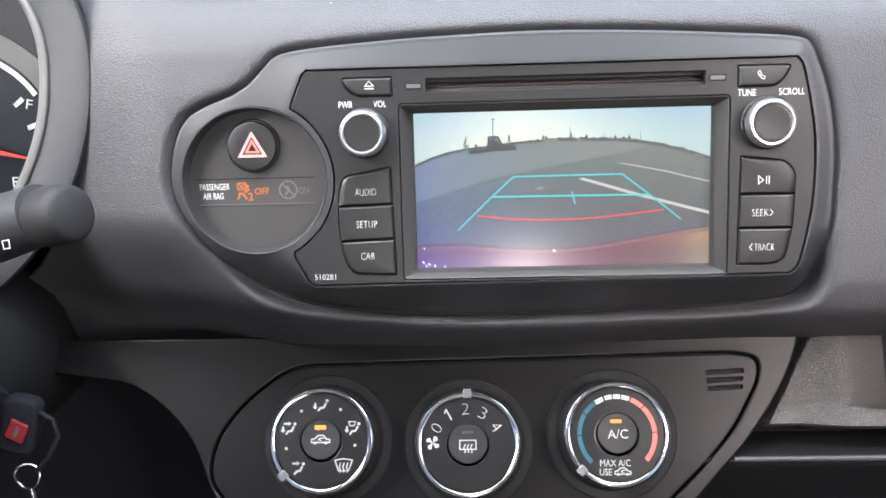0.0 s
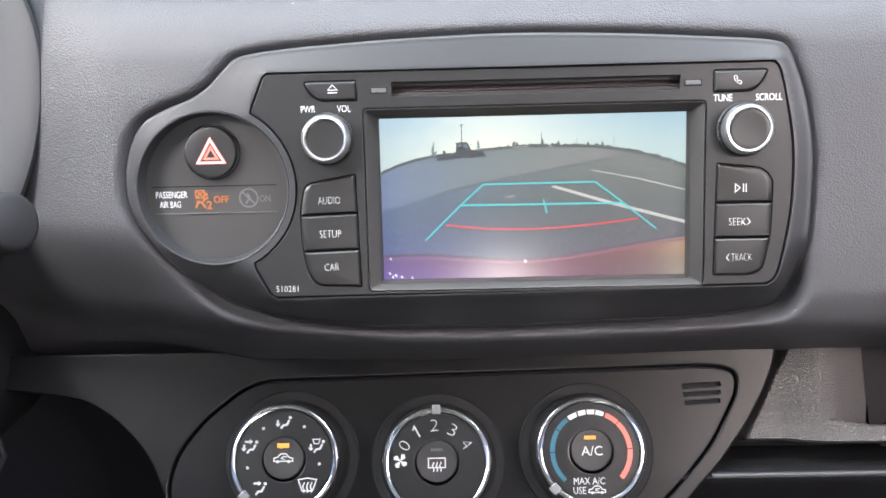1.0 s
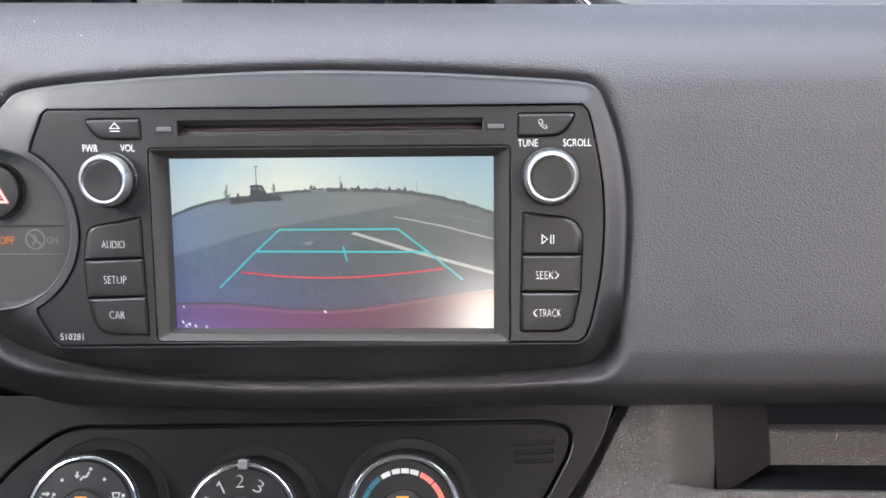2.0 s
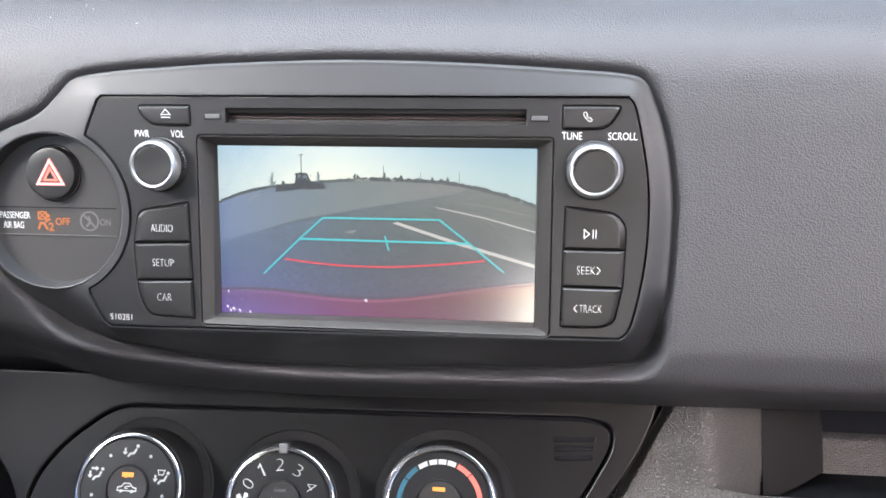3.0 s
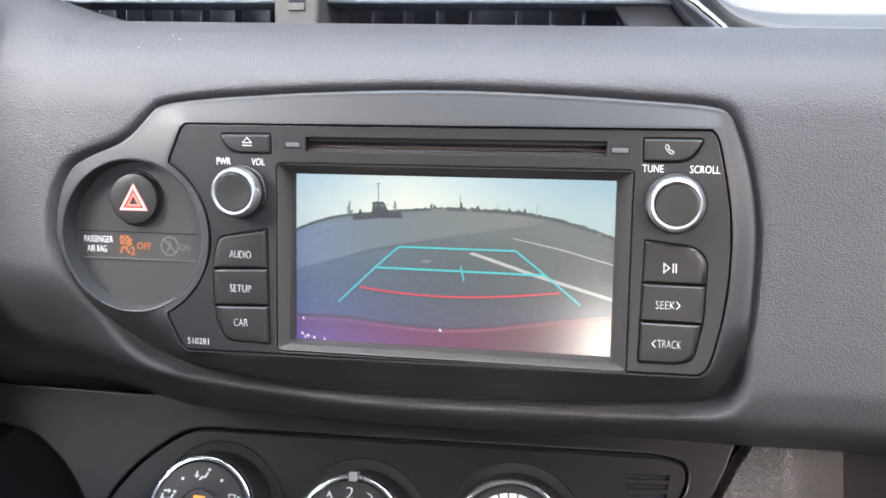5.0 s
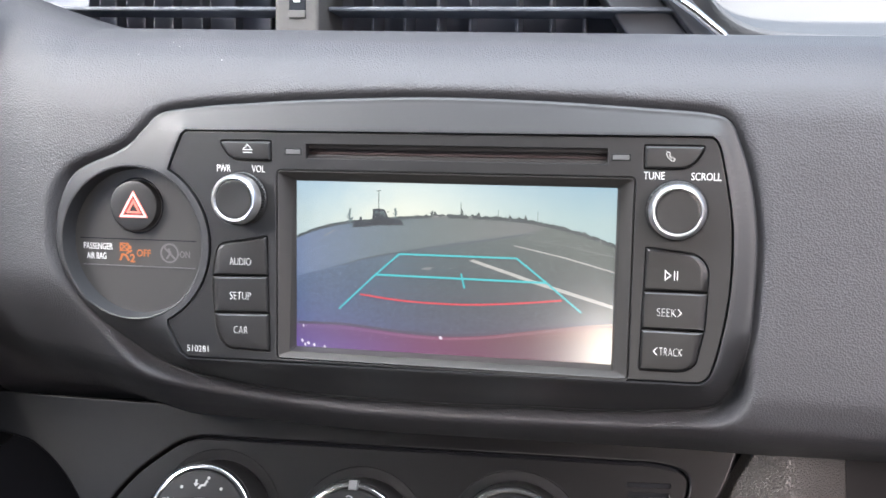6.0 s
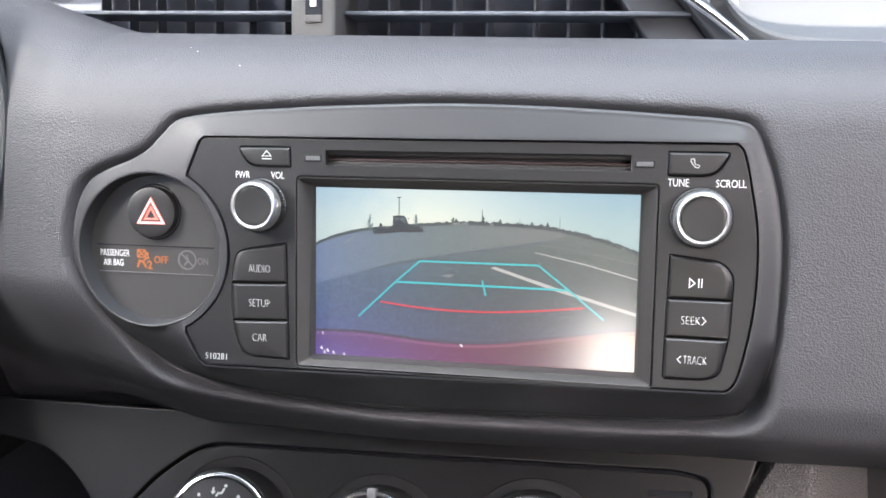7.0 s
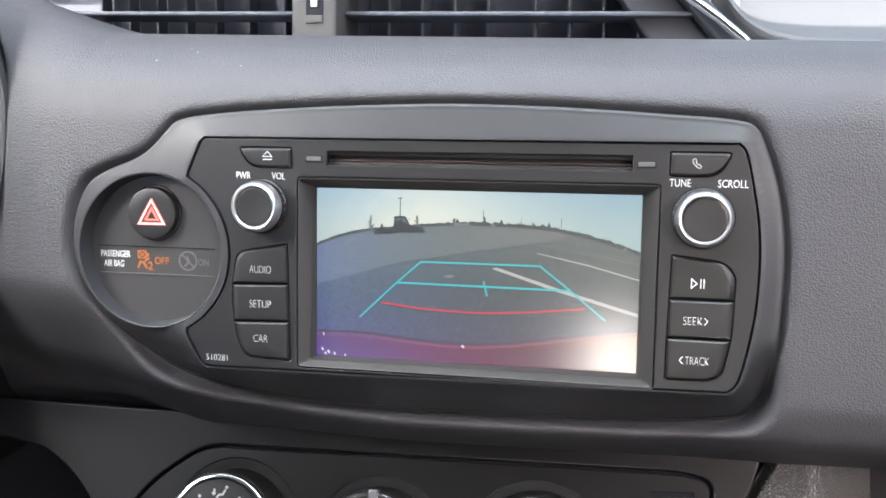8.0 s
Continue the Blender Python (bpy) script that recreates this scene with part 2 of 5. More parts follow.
def circle(cx, cz, r, n=64, a0=0.0, a1=360.0):
    full = abs(a1 - a0) >= 359.9
    return [(cx + r * math.cos(radians(a0 + (a1 - a0) * i / (n if full else n - 1))), cz + r * math.sin(radians(a0 + (a1 - a0) * i / (n if full else n - 1)))) for i in range(n)]


def plate(outlines, y0, depth, bev=0.0004, res=2):
    """A solid sheet with holes: outlines in (x, z), its front at y0, reaching depth back, edges rounded by bev."""
    cu = bpy.data.curves.new("outline", 'CURVE')
    cu.dimensions, cu.fill_mode = '2D', 'BOTH'
    bev = min(bev, depth * 0.45)
    cu.extrude, cu.bevel_depth, cu.bevel_resolution, cu.offset = depth / 2 - bev, bev, res, -bev
    for pts in outlines:
        sp = cu.splines.new('POLY')
        sp.points.add(len(pts) - 1)
        sp.points.foreach_set("co", [v for x, z in pts for v in (x, z, 0, 1)])
        sp.use_cyclic_u = True
    ob = bpy.data.objects.new("outline", cu)
    me = bpy.data.meshes.new_from_object(ob)
    bm = bmesh.new()
    bm.from_mesh(me)
    bmesh.ops.remove_doubles(bm, verts=bm.verts, dist=1e-6)
    for v in bm.verts:
        x, z, d = v.co
        v.co = (x, y0 + depth / 2 - d, z)
    bmesh.ops.recalc_face_normals(bm, faces=bm.faces)
    bpy.data.objects.remove(ob)
    bpy.data.curves.remove(cu)
    bpy.data.meshes.remove(me)
    return bm


def lettering(body, cx, cz, w, h, y0, thick=0.00012, spin=0.0, bold=0.0):
    """Printed letters: the built-in font fitted into w x h round (cx, cz), turned by spin degrees."""
    cu = bpy.data.curves.new("letters", 'FONT')
    cu.body, cu.extrude, cu.offset, cu.resolution_u = body, 0.05, bold, 3
    ob = bpy.data.objects.new("letters", cu)
    me = bpy.data.meshes.new_from_object(ob)
    bm = bmesh.new()
    bm.from_mesh(me)
    xs, ys = [v.co.x for v in bm.verts], [v.co.y for v in bm.verts]
    x0, x1, y_0, y_1 = min(xs), max(xs), min(ys), max(ys)
    ca, sa = math.cos(radians(spin)), math.sin(radians(spin))
    for v in bm.verts:
        x = (v.co.x - (x0 + x1) / 2) / (x1 - x0) * w
        z = (v.co.y - (y_0 + y_1) / 2) / (y_1 - y_0) * h
        v.co = (cx + x * ca - z * sa, y0 - thick * (v.co.z + 0.05) / 0.1, cz + x * sa + z * ca)
    bmesh.ops.recalc_face_normals(bm, faces=bm.faces)
    bpy.data.objects.remove(ob)
    bpy.data.curves.remove(cu)
    bpy.data.meshes.remove(me)
    return bm


def ribbon(pts, w, closed=False):
    """Outline(s) of a stroke of width w along pts."""
    k = len(pts)
    left, right = [], []
    for i in range(k):
        a = Vector(pts[i - 1] if (i or closed) else pts[i])
        c = Vector(pts[(i + 1) % k] if (i < k - 1 or closed) else pts[i])
        b = Vector(pts[i])
        u, v = (b - a), (c - b)
        u = u.normalized() if u.length > 1e-9 else v.normalized()
        v = v.normalized() if v.length > 1e-9 else u
        t = (u + v).normalized() if (u + v).length > 1e-6 else u
        nrm = Vector((-t.y, t.x))
        s = w / 2 / max(0.45, nrm.dot(Vector((-u.y, u.x))))
        left.append(tuple(b + nrm * s))
        right.append(tuple(b - nrm * s))
    return [left, right] if closed else [left + right[::-1]]


def stroke(pts, w, y0, closed=False, depth=0.00012):
    return plate(ribbon(pts, w, closed), y0, depth, 0.0)


def join(*bms):
    out = bmesh.new()
    for b in bms:
        me = bpy.data.meshes.new("tmp")
        b.to_mesh(me)
        b.free()
        out.from_mesh(me)
        bpy.data.meshes.remove(me)
    return out


def lathe(cx, cz, profile, segs=72, ribs=()):
    """Turned about the y axis through (cx, cz): profile of (radius, y); rows in ribs get fine teeth."""
    bm = bmesh.new()
    rows = []
    for i, (r, y) in enumerate(profile):
        if r < 1e-7:
            rows.append([bm.verts.new((cx, y, cz))])
            continue
        row = []
        for s in range(segs):
            a = 2 * math.pi * s / segs
            rr = r - (0.0005 if (i in ribs and s % 2) else 0)
            row.append(bm.verts.new((cx + rr * math.cos(a), y, cz + rr * math.sin(a))))
        rows.append(row)
    for a, b in zip(rows, rows[1:]):
        if len(a) == 1 and len(b) == 1:
            continue
        for s in range(segs):
            t = (s + 1) % segs
            if len(a) == 1:
                bm.faces.new((a[0], b[s], b[t]))
            elif len(b) == 1:
                bm.faces.new((a[s], a[t], b[0]))
            else:
                bm.faces.new((a[s], a[t], b[t], b[s]))
    bmesh.ops.recalc_face_normals(bm, faces=bm.faces)
    return bm


def block(x0, x1, y0, y1, z0, z1, bev=0.0005, seg=2):
    bm = bmesh.new()
    bmesh.ops.create_cube(bm, size=1.0)
    for v in bm.verts:
        v.co = ((x0 + x1) / 2 + v.co.x * (x1 - x0), (y0 + y1) / 2 + v.co.y * (y1 - y0), (z0 + z1) / 2 + v.co.z * (z1 - z0))
    if bev:
        bmesh.ops.bevel(bm, geom=bm.edges[:], offset=bev, segments=seg, affect='EDGES', profile=0.5)
    return bm


def tube(pts, r, segs=10, taper=None):
    """A round bar along 3D points."""
    bm = bmesh.new()
    pts = [Vector(p) for p in pts]
    rows = []
    for i, p in enumerate(pts):
        t = (pts[min(i + 1, len(pts) - 1)] - pts[max(i - 1, 0)]).normalized()
        u = t.orthogonal().normalized() if i == 0 else (u - t * u.dot(t)).normalized()
        v = t.cross(u)
        rr = taper[i] if taper else r
        rows.append([bm.verts.new(p + (u * math.cos(2 * math.pi * s / segs) + v * math.sin(2 * math.pi * s / segs)) * rr) for s in range(segs)])
    for a, b in zip(rows, rows[1:]):
        for s in range(segs):
            bm.faces.new((a[s], a[(s + 1) % segs], b[(s + 1) % segs], b[s]))
    bm.faces.new(rows[0])
    bm.faces.new(rows[-1])
    bmesh.ops.recalc_face_normals(bm, faces=bm.faces)
    return bm


def surface(nu, nv, f, thick=0.0):
    """A sheet f(u, v) over the unit square, as numpy arrays."""
    u, v = np.meshgrid(np.linspace(0, 1, nu), np.linspace(0, 1, nv))
    x, y, z = f(u, v)
    co = np.stack([x, y, z], -1).reshape(-1, 3)
    idx = np.arange(nu * nv).reshape(nv, nu)
    q = np.stack([idx[:-1, :-1], idx[:-1, 1:], idx[1:, 1:], idx[1:, :-1]], -1).reshape(-1, 4)
    me = bpy.data.meshes.new("sheet")
    me.from_pydata(co.tolist(), [], q.tolist())
    bm = bmesh.new()
    bm.from_mesh(me)
    bpy.data.meshes.remove(me)
    if thick:
        bmesh.ops.solidify(bm, geom=bm.faces[:], thickness=thick)
    return bm


def smoothstep(a, b, x):
    t = np.clip((x - a) / (b - a), 0, 1)
    return t * t * (3 - 2 * t)


def outline_distance(x, z, poly):
    """Signed distance to a closed outline: minus inside."""
    p = np.array(poly)
    q = np.roll(p, -1, 0)
    pts = np.stack([x.ravel(), z.ravel()], -1)
    best = np.full(len(pts), 1e9)
    inside = np.zeros(len(pts), bool)
    for a, b in zip(p, q):
        ab = b - a
        t = np.clip(((pts - a) @ ab) / max(ab @ ab, 1e-12), 0, 1)
        best = np.minimum(best, np.hypot(*(pts - a - t[:, None] * ab).T))
        cross = ((a[1] > pts[:, 1]) != (b[1] > pts[:, 1])) & (pts[:, 0] < (b[0] - a[0]) * (pts[:, 1] - a[1]) / (b[1] - a[1] + 1e-15) + a[0])
        inside ^= cross
    return np.where(inside, -best, best).reshape(x.shape)


def soft(pts, n=6):
    """Open smooth line through points."""
    out = []
    for i in range(len(pts) - 1):
        q = [Vector(pts[max(0, min(len(pts) - 1, i + j - 1))]) for j in range(4)]
        for s in range(n):
            t = s / n
            p = 0.5 * ((2 * q[1]) + (q[2] - q[0]) * t + (2 * q[0] - 5 * q[1] + 4 * q[2] - q[3]) * t * t + (3 * q[1] - q[0] - 3 * q[2] + q[3]) * t ** 3)
            out.append((p.x, p.y))
    return out + [tuple(pts[-1])]


# ---- cabin shell ----
def shell(name, bm, material, label, category, m=None):
    if m is not None:
        bm.transform(m)
    me = bpy.data.meshes.new(name)
    bm.to_mesh(me)
    bm.free()
    me.materials.append(material)
    return tagged(new(name, me), label, category, "", "structure")


def rect(x0, x1, z0, z1):
    return [(x0, z0), (x1, z0), (x1, z1), (x0, z1)]


shell("floor", block(-0.76, 0.76, -2.3, 1.0, -0.05, 0.0, 0), CARPET, "dark carpeted cabin floor", "floor")
# unseen roof; front edge set so its shadow ends at the dash top rim
shell("ceiling", block(-0.76, 0.76, -2.3, -0.110, 1.26, 1.30, 0), ROOFL, "grey fabric cabin roof lining", "ceiling")
side_holes = [rounded(rect(-0.92, 0.16, 0.76, 1.18), 0.04), rounded(rect(-1.85, -1.02, 0.80, 1.18), 0.06)]
shell("wall_right", plate([rect(-2.3, 1.0, 0, 1.27)] + side_holes, 0, 0.05, 0.004), LINER, "grey door side with window openings", "wall", pose(0.76, 0, 0, 0, 0, 90))
shell("wall_left", plate([rect(-2.3, 1.0, 0, 1.27)] + side_holes, 0, 0.05, 0.004), LINER, "grey door side with window openings", "wall", pose(-0.71, 0, 0, 0, 0, 90))
# unseen; opening narrowed round the rear lamp to keep the cabin dark
shell("wall_rear", plate([rect(-0.78, 0.78, 0, 1.27), rounded(rect(-0.06, 0.17, 0.68, 1.09), 0.03)], -2.3, 0.06, 0.004), LINER, "grey tailgate lining with a rear window opening", "wall")
shell("wall_front", block(-0.76, 0.76, 0.90, 0.96, 0, 0.70, 0), DEEP, "dark bulkhead ahead of the footwell", "wall")
ground_bm = bmesh.new()
bmesh.ops.create_grid(ground_bm, x_segments=2, y_segments=2, size=400)
shell("ground", ground_bm, plastic("asphalt", (0.06, 0.06, 0.062), 0.9, grain=0.3), "grey asphalt car park", "ground", pose(0, 0, -0.35))

# ---- dashboard ----
BEZEL = spline([(-0.1330, 0.0660), (-0.1130, 0.0690), (-0.0860, 0.0709), (-0.0600, 0.0723), (-0.0110, 0.0736), (0.0376, 0.0724), (0.0835, 0.0697), (0.1080, 0.0677),
                (0.1165, 0.0645), (0.1208, 0.0560), (0.1250, 0.0440), (0.1280, 0.0300), (0.1298, 0.0120), (0.1293, -0.0150), (0.1276, -0.0389), (0.1252, -0.0506), (0.1202, -0.0582),
                (0.1110, -0.0612), (0.0900, -0.0636), (0.0650, -0.0651), (0.0400, -0.0655), (0.0050, -0.0667), (-0.0300, -0.0671), (-0.0600, -0.0666), (-0.0900, -0.0650), (-0.1210, -0.0610),
                (-0.1350, -0.0573), (-0.1475, -0.0520), (-0.1580, -0.0430), (-0.1700, -0.0315), (-0.1820, -0.0165), (-0.1880, -0.0060), (-0.1905, 0.0075), (-0.1880, 0.0235), (-0.1812, 0.0362),
                (-0.1705, 0.0425), (-0.1580, 0.0470), (-0.1490, 0.0520), (-0.1410, 0.0597)], 6)
PROFILE = np.array([(-0.104, 0.098), (-0.0985, 0.080), (-0.0935, 0.062), (-0.0875, 0.045), (-0.0805, 0.030), (-0.0735, 0.0175), (-0.066, 0.0090), (-0.05, 0.0042), (-0.03, 0.0035), (0.0, 0.0035),
                    (0.05, 0.0035), (0.068, 0.0045), (0.080, 0.0078), (0.091, 0.0145), (0.100, 0.025), (0.1065, 0.041), (0.1095, 0.061), (0.1108, 0.086), (0.104, 0.092), (0.085, 0.094)])
PROFILE_S = np.concatenate([[0], np.cumsum(np.hypot(*np.diff(PROFILE, axis=0).T))])
PROFILE_S /= PROFILE_S[-1]


def smooth_profile(v):
    z = np.interp(v, PROFILE_S, PROFILE[:, 0])
    y = np.interp(v, PROFILE_S, PROFILE[:, 1])
    k = np.linspace(-0.022, 0.022, 9)
    w = np.exp(-(k / 0.011) ** 2)
    w /= w.sum()
    zs = sum(wi * np.interp(np.clip(v + ki, 0, 1), PROFILE_S, PROFILE[:, 0]) for wi, ki in zip(w, k))
    ys = sum(wi * np.interp(np.clip(v + ki, 0, 1), PROFILE_S, PROFILE[:, 1]) for wi, ki in zip(w, k))
    edge = smoothstep(0.0, 0.03, v) * smoothstep(1.0, 0.97, v)
    return z * (1 - edge) + zs * edge, y * (1 - edge) + ys * edge


def pad_form(u, v):
    x = -0.40 + u * 1.09
    z, y = smooth_profile(v)
    top = smoothstep(0.06, 0.112, z)
    z = z + top * (-0.0006 - 0.0185 * x + 0.55 * np.clip(-0.185 - x, 0, 1) ** 1.25)
    low = smoothstep(-0.055, -0.095, z)
    z = z + low * (0.022 * np.clip(x, -0.3, 0.25) - 0.0015)
    # the driver's side turns under earlier
    y = y + 0.032 * smoothstep(-0.008, -0.072, z) * smoothstep(-0.135, -0.210, x) + 0.010 * smoothstep(-0.050, -0.080, z) * smoothstep(-0.02, -0.14, x)
    y = y + 0.004 * smoothstep(-0.056, -0.072, z) * smoothstep(0.145, 0.10, x) * smoothstep(0.08, 0.03, y)
    # it falls back beside the instrument hood and opens behind it
    y = y + 0.030 * smoothstep(-0.190, -0.285, x) * smoothstep(0.09, 0.03, y)
    y = y + 0.10 * smoothstep(0.1425, 0.1345, np.hypot(x + 0.3750, np.where(z > 0.068, (z - 0.068) / 0.72, z - 0.068)) + 0.006 * smoothstep(0.085, 0.115, z))
    d = outline_distance(x, z, BEZEL)
    crease = 0.0056 * np.exp(-(np.clip(d - 0.0002, 0, 1) / (0.0019 + 0.0004 * smoothstep(-0.02, -0.05, z))) ** 1.4)
    y = y + np.where(y < 0.05, crease * (1 + 1.6 * smoothstep(-0.03, -0.055, z)), 0)
    y = y + 0.020 * smoothstep(-0.002, -0.010, d)
    return x, y, z


dash = thing("dashboard", (0.0, 0.05, 0.0), "dark grey soft-grained moulded dashboard around the radio", "dashboard", "", "structure")
part("upper_pad", surface(640, 270, pad_form), PAD, dash, "grey grained soft pad", smooth=180, curved=True)


def top_form(u, v):
    """The hump of the dash top on the passenger side: a tight rounded rim, then a long shelf to the windscreen."""
    x = 0.110 + u ** 1.6 * 0.58
    near = np.exp(-(x - 0.1192) / 0.0135)
    k = np.array([0, 0.12, 0.20, 0.26, 0.32, 0.38, 0.46, 0.7, 1.0])
    y = np.interp(v, k, [0.128, 0.119, 0.1165, 0.1160, 0.1175, 0.1215, 0.132, 0.30, 0.62])
    z = np.interp(v, k, [0.085, 0.103, 0.1085, 0.1115, 0.1138, 0.1152, 0.1185, 0.187, 0.316])
    return x, y + 0.012 * near, z + 0.0205 * near - 0.012 * (x - 0.15)


part("passenger_top", surface(130, 110, top_form), TOPPAD, dash, "grained dash top on the passenger side, lightened for the sun", smooth=80, curved=True)
part("center_top", plate([rounded([(-0.40, 0.16), (0.085, 0.16), (0.085, 0.30), (-0.40, 0.30)], 0.01)], 0.13, 0.02, 0.004), PAD, dash)
part("scuttle", block(-0.40, 0.69, 0.30, 0.62, 0.17, 0.19, 0.002), PAD, dash, m=pose(0, 0, 0, 0, 0, 0))

specks = []
for x, z in ((-0.137, 0.1000), (-0.1325, 0.0978), (-0.1085, 0.0905), (-0.151, 0.0935)):
    vv = np.linspace(0.55, 0.9, 400)
    px, py, pz = pad_form(np.full((1, 400), (x + 0.40) / 1.09), vv[None, :])
    k = int(np.argmin(np.abs(pz[0] - z)))
    specks.append(block(x - 0.00018, x + 0.00018, py[0, k] - 0.0002, py[0, k] + 0.0002, pz[0, k] - 0.00014, pz[0, k] + 0.00014, 0.00005, 1))
part("dust", join(*specks), plastic("pale_dust", (0.6, 0.6, 0.58), 0.9), dash, "a few pale dust specks", kind="stuff")

# ---- radio surround ----
PLATE = soft([(0.1095, 0.0577), (0.1125, 0.0535), (0.1160, 0.0385), (0.1185, 0.0235), (0.1193, 0.0070),
        (0.1185, -0.0106), (0.1160, -0.0270), (0.1128, -0.0395), (0.1090, -0.0435)], 5)
PLATE = [(-0.1195, 0.0577)] + PLATE + [(-0.1200, -0.0458), (-0.1228, -0.0435), (-0.1290, -0.0315)]
POD = (-0.1478, 0.0060)
PLATE += circle(POD[0], POD[1], 0.0398, 22, -62, 60)
PLATE += [(-0.1270, 0.0432), (-0.1215, 0.0560)]


def scaled_out(pts, d):
    """The outline moved outwards by d."""
    k, out = len(pts), []
    area = sum(pts[i - 1][0] * pts[i][1] - pts[i][0] * pts[i - 1][1] for i in range(k))
    sgn = 1 if area > 0 else -1
    for i in range(k):
        a, b, c = Vector(pts[i - 1]), Vector(pts[i]), Vector(pts[(i + 1) % k])
        t = (c - a).normalized()
        out.append((b.x + sgn * t.y * d, b.y - sgn * t.x * d))
    return out


surround = thing("radio_surround", (0.0, 0.006, 0.0), "satin black moulded surround set into the dashboard", "radio bezel")
RIM = 0.0017
bxs, bzs = np.array([p[0] for p in BEZEL]), np.array([p[1] for p in BEZEL])


def rim_drop(x, z):
    """How far the surround falls back at its outer edge."""
    return 0.0031 + 0.0034 * smoothstep(-0.152, -0.186, x) + 0.0185 * smoothstep(-0.020, -0.060, z)


drop = rim_drop(bxs, bzs)
inner_ring = scaled_out(BEZEL, -RIM)
PLATE_EDGE = scaled_out(PLATE, 0.0007)
fr_bm = plate([inner_ring, PLATE_EDGE, circle(*POD, 0.0362, 96)], -0.0008, 0.020, 0.0)
bmesh.ops.delete(fr_bm, geom=[f for f in fr_bm.faces if f.normal.y > 0.9], context='FACES')
for step in range(8):
    bmesh.ops.triangulate(fr_bm, faces=[f for f in fr_bm.faces if len(f.verts) > 3])
    long_edges = [e for e in fr_bm.edges if e.calc_length() > 0.004 and max(v.co.y for v in e.verts) < 0.002]
    if not long_edges:
        break
    bmesh.ops.subdivide_edges(fr_bm, edges=long_edges, cuts=1)
bmesh.ops.triangulate(fr_bm, faces=[f for f in fr_bm.faces if len(f.verts) > 3])


def bezel_height(x, z):
    """How deep the sloping frame lies between its rim and the radio."""
    rim_d = np.clip(-outline_distance(x, z, inner_ring), 0, 1)
    plate_d = np.abs(outline_distance(x, z, PLATE_EDGE))
    return rim_drop(x, z) * (1 - rim_d / np.maximum(rim_d + plate_d, 1e-5))


vx, vz = np.array([v.co.x for v in fr_bm.verts]), np.array([v.co.z for v in fr_bm.verts])
h = 0.0012
slope_x = (bezel_height(vx + h, vz) - bezel_height(vx - h, vz)) / (2 * h)
slope_z = (bezel_height(vx, vz + h) - bezel_height(vx, vz - h)) / (2 * h)
for v, d in zip(fr_bm.verts, bezel_height(vx, vz)):
    if v.co.y < 0.002:
        v.co.y += float(d)
fr_bm.normal_update()
front = [f.normal.y < -0.5 for f in fr_bm.faces]
bezel = part("bezel_frame", fr_bm, SATIN, surround, "satin black sloping frame", smooth=60, curved=True)
loop_normals = []
for poly, is_front in zip(bezel.data.polygons, front):
    for vi in poly.vertices:
        loop_normals.append(Vector((slope_x[vi], -1, slope_z[vi])).normalized() if is_front else poly.normal.copy())
bezel.data.normals_split_custom_set(loop_normals)
rim = bmesh.new()
rim_rows = []
for k in range(7):
    a = math.pi / 2 * k / 6
    moved = scaled_out(BEZEL, -RIM * (1 - math.sin(a)))
    rim_rows.append([rim.verts.new((x, -0.0008 + drop[n] + RIM * (1 - math.cos(a)) * 0.9, z)) for n, (x, z) in enumerate(moved)])
rim_rows.append([rim.verts.new((x, 0.030, z)) for x, z in BEZEL])
for a, b in zip(rim_rows, rim_rows[1:]):
    for n in range(len(a)):
        k = (n + 1) % len(a)
        rim.faces.new((a[n], a[k], b[k], b[n]))
bmesh.ops.recalc_face_normals(rim, faces=rim.faces)
part("bezel_rim", rim, SATIN, surround, "satin black rounded rim", smooth=50, curved=True)
part("backing", plate([scaled_out(BEZEL, -0.004)], 0.0285, 0.002, 0.0), DEEP, surround)

# hazard switch pod
pod = thing("hazard_switch_pod", (POD[0], 0.010, POD[1]), "round recessed smoked black switch pod with amber airbag sign", "switch panel")
part("pod_wall", lathe(*POD, [(0.0362, 0.0012), (0.0358, 0.0002), (0.0351, 0.0004), (0.0341, 0.0068), (0.0338, 0.0125), (0.0362, 0.0125)], 96), SATIN, pod)
part("pod_face", lathe(*POD, [(0.0342, 0.0094), (0.0340, 0.0090), (0.015, 0.0090), (0.0, 0.0090)], 96), PODP, pod, "smoked black round panel")
strip_top, strip_bot = 0.0068, -0.0060
# flat strips: groove shade and its lit edge put in as colours
part("strip_line", plate([rect(-0.1790, -0.1195, strip_top - 0.0002, strip_top + 0.0002)], 0.0087, 0.0003, 0), DEEP, pod, "dark line as groove shade")
part("strip_line", plate([rect(-0.1780, -0.1200, strip_bot - 0.0002, strip_bot + 0.0002)], 0.0086, 0.0004, 0), TABGREY, pod, "pale line as lit groove edge")
HZ = (-0.1490, 0.0228)
part("button_well", lathe(*HZ, [(0.0132, 0.0089), (0.0129, 0.0085), (0.0126, 0.0092)], 64), DEEP, pod)
hz = part("hazard_button", lathe(*HZ, [(0.0121, 0.0102), (0.0121, 0.0062), (0.0116, 0.0052), (0.0100, 0.0048), (0.005, 0.0051), (0.0, 0.0052)], 64), BUTTON, pod, "round black push button")


def triangle(cx, cz, r):
    return [(cx + r * math.sin(radians(a)), cz + r * math.cos(radians(a))) for a in (0, 120, 240)]


tri_c = (HZ[0] + 0.0002, HZ[1] - 0.0012)
part("warning_triangle", plate([rounded(triangle(*tri_c, 0.0085), 0.0006), triangle(*tri_c, 0.0058)], 0.0046, 0.0006, 0.00005), REDLINE, hz, "red warning triangle")
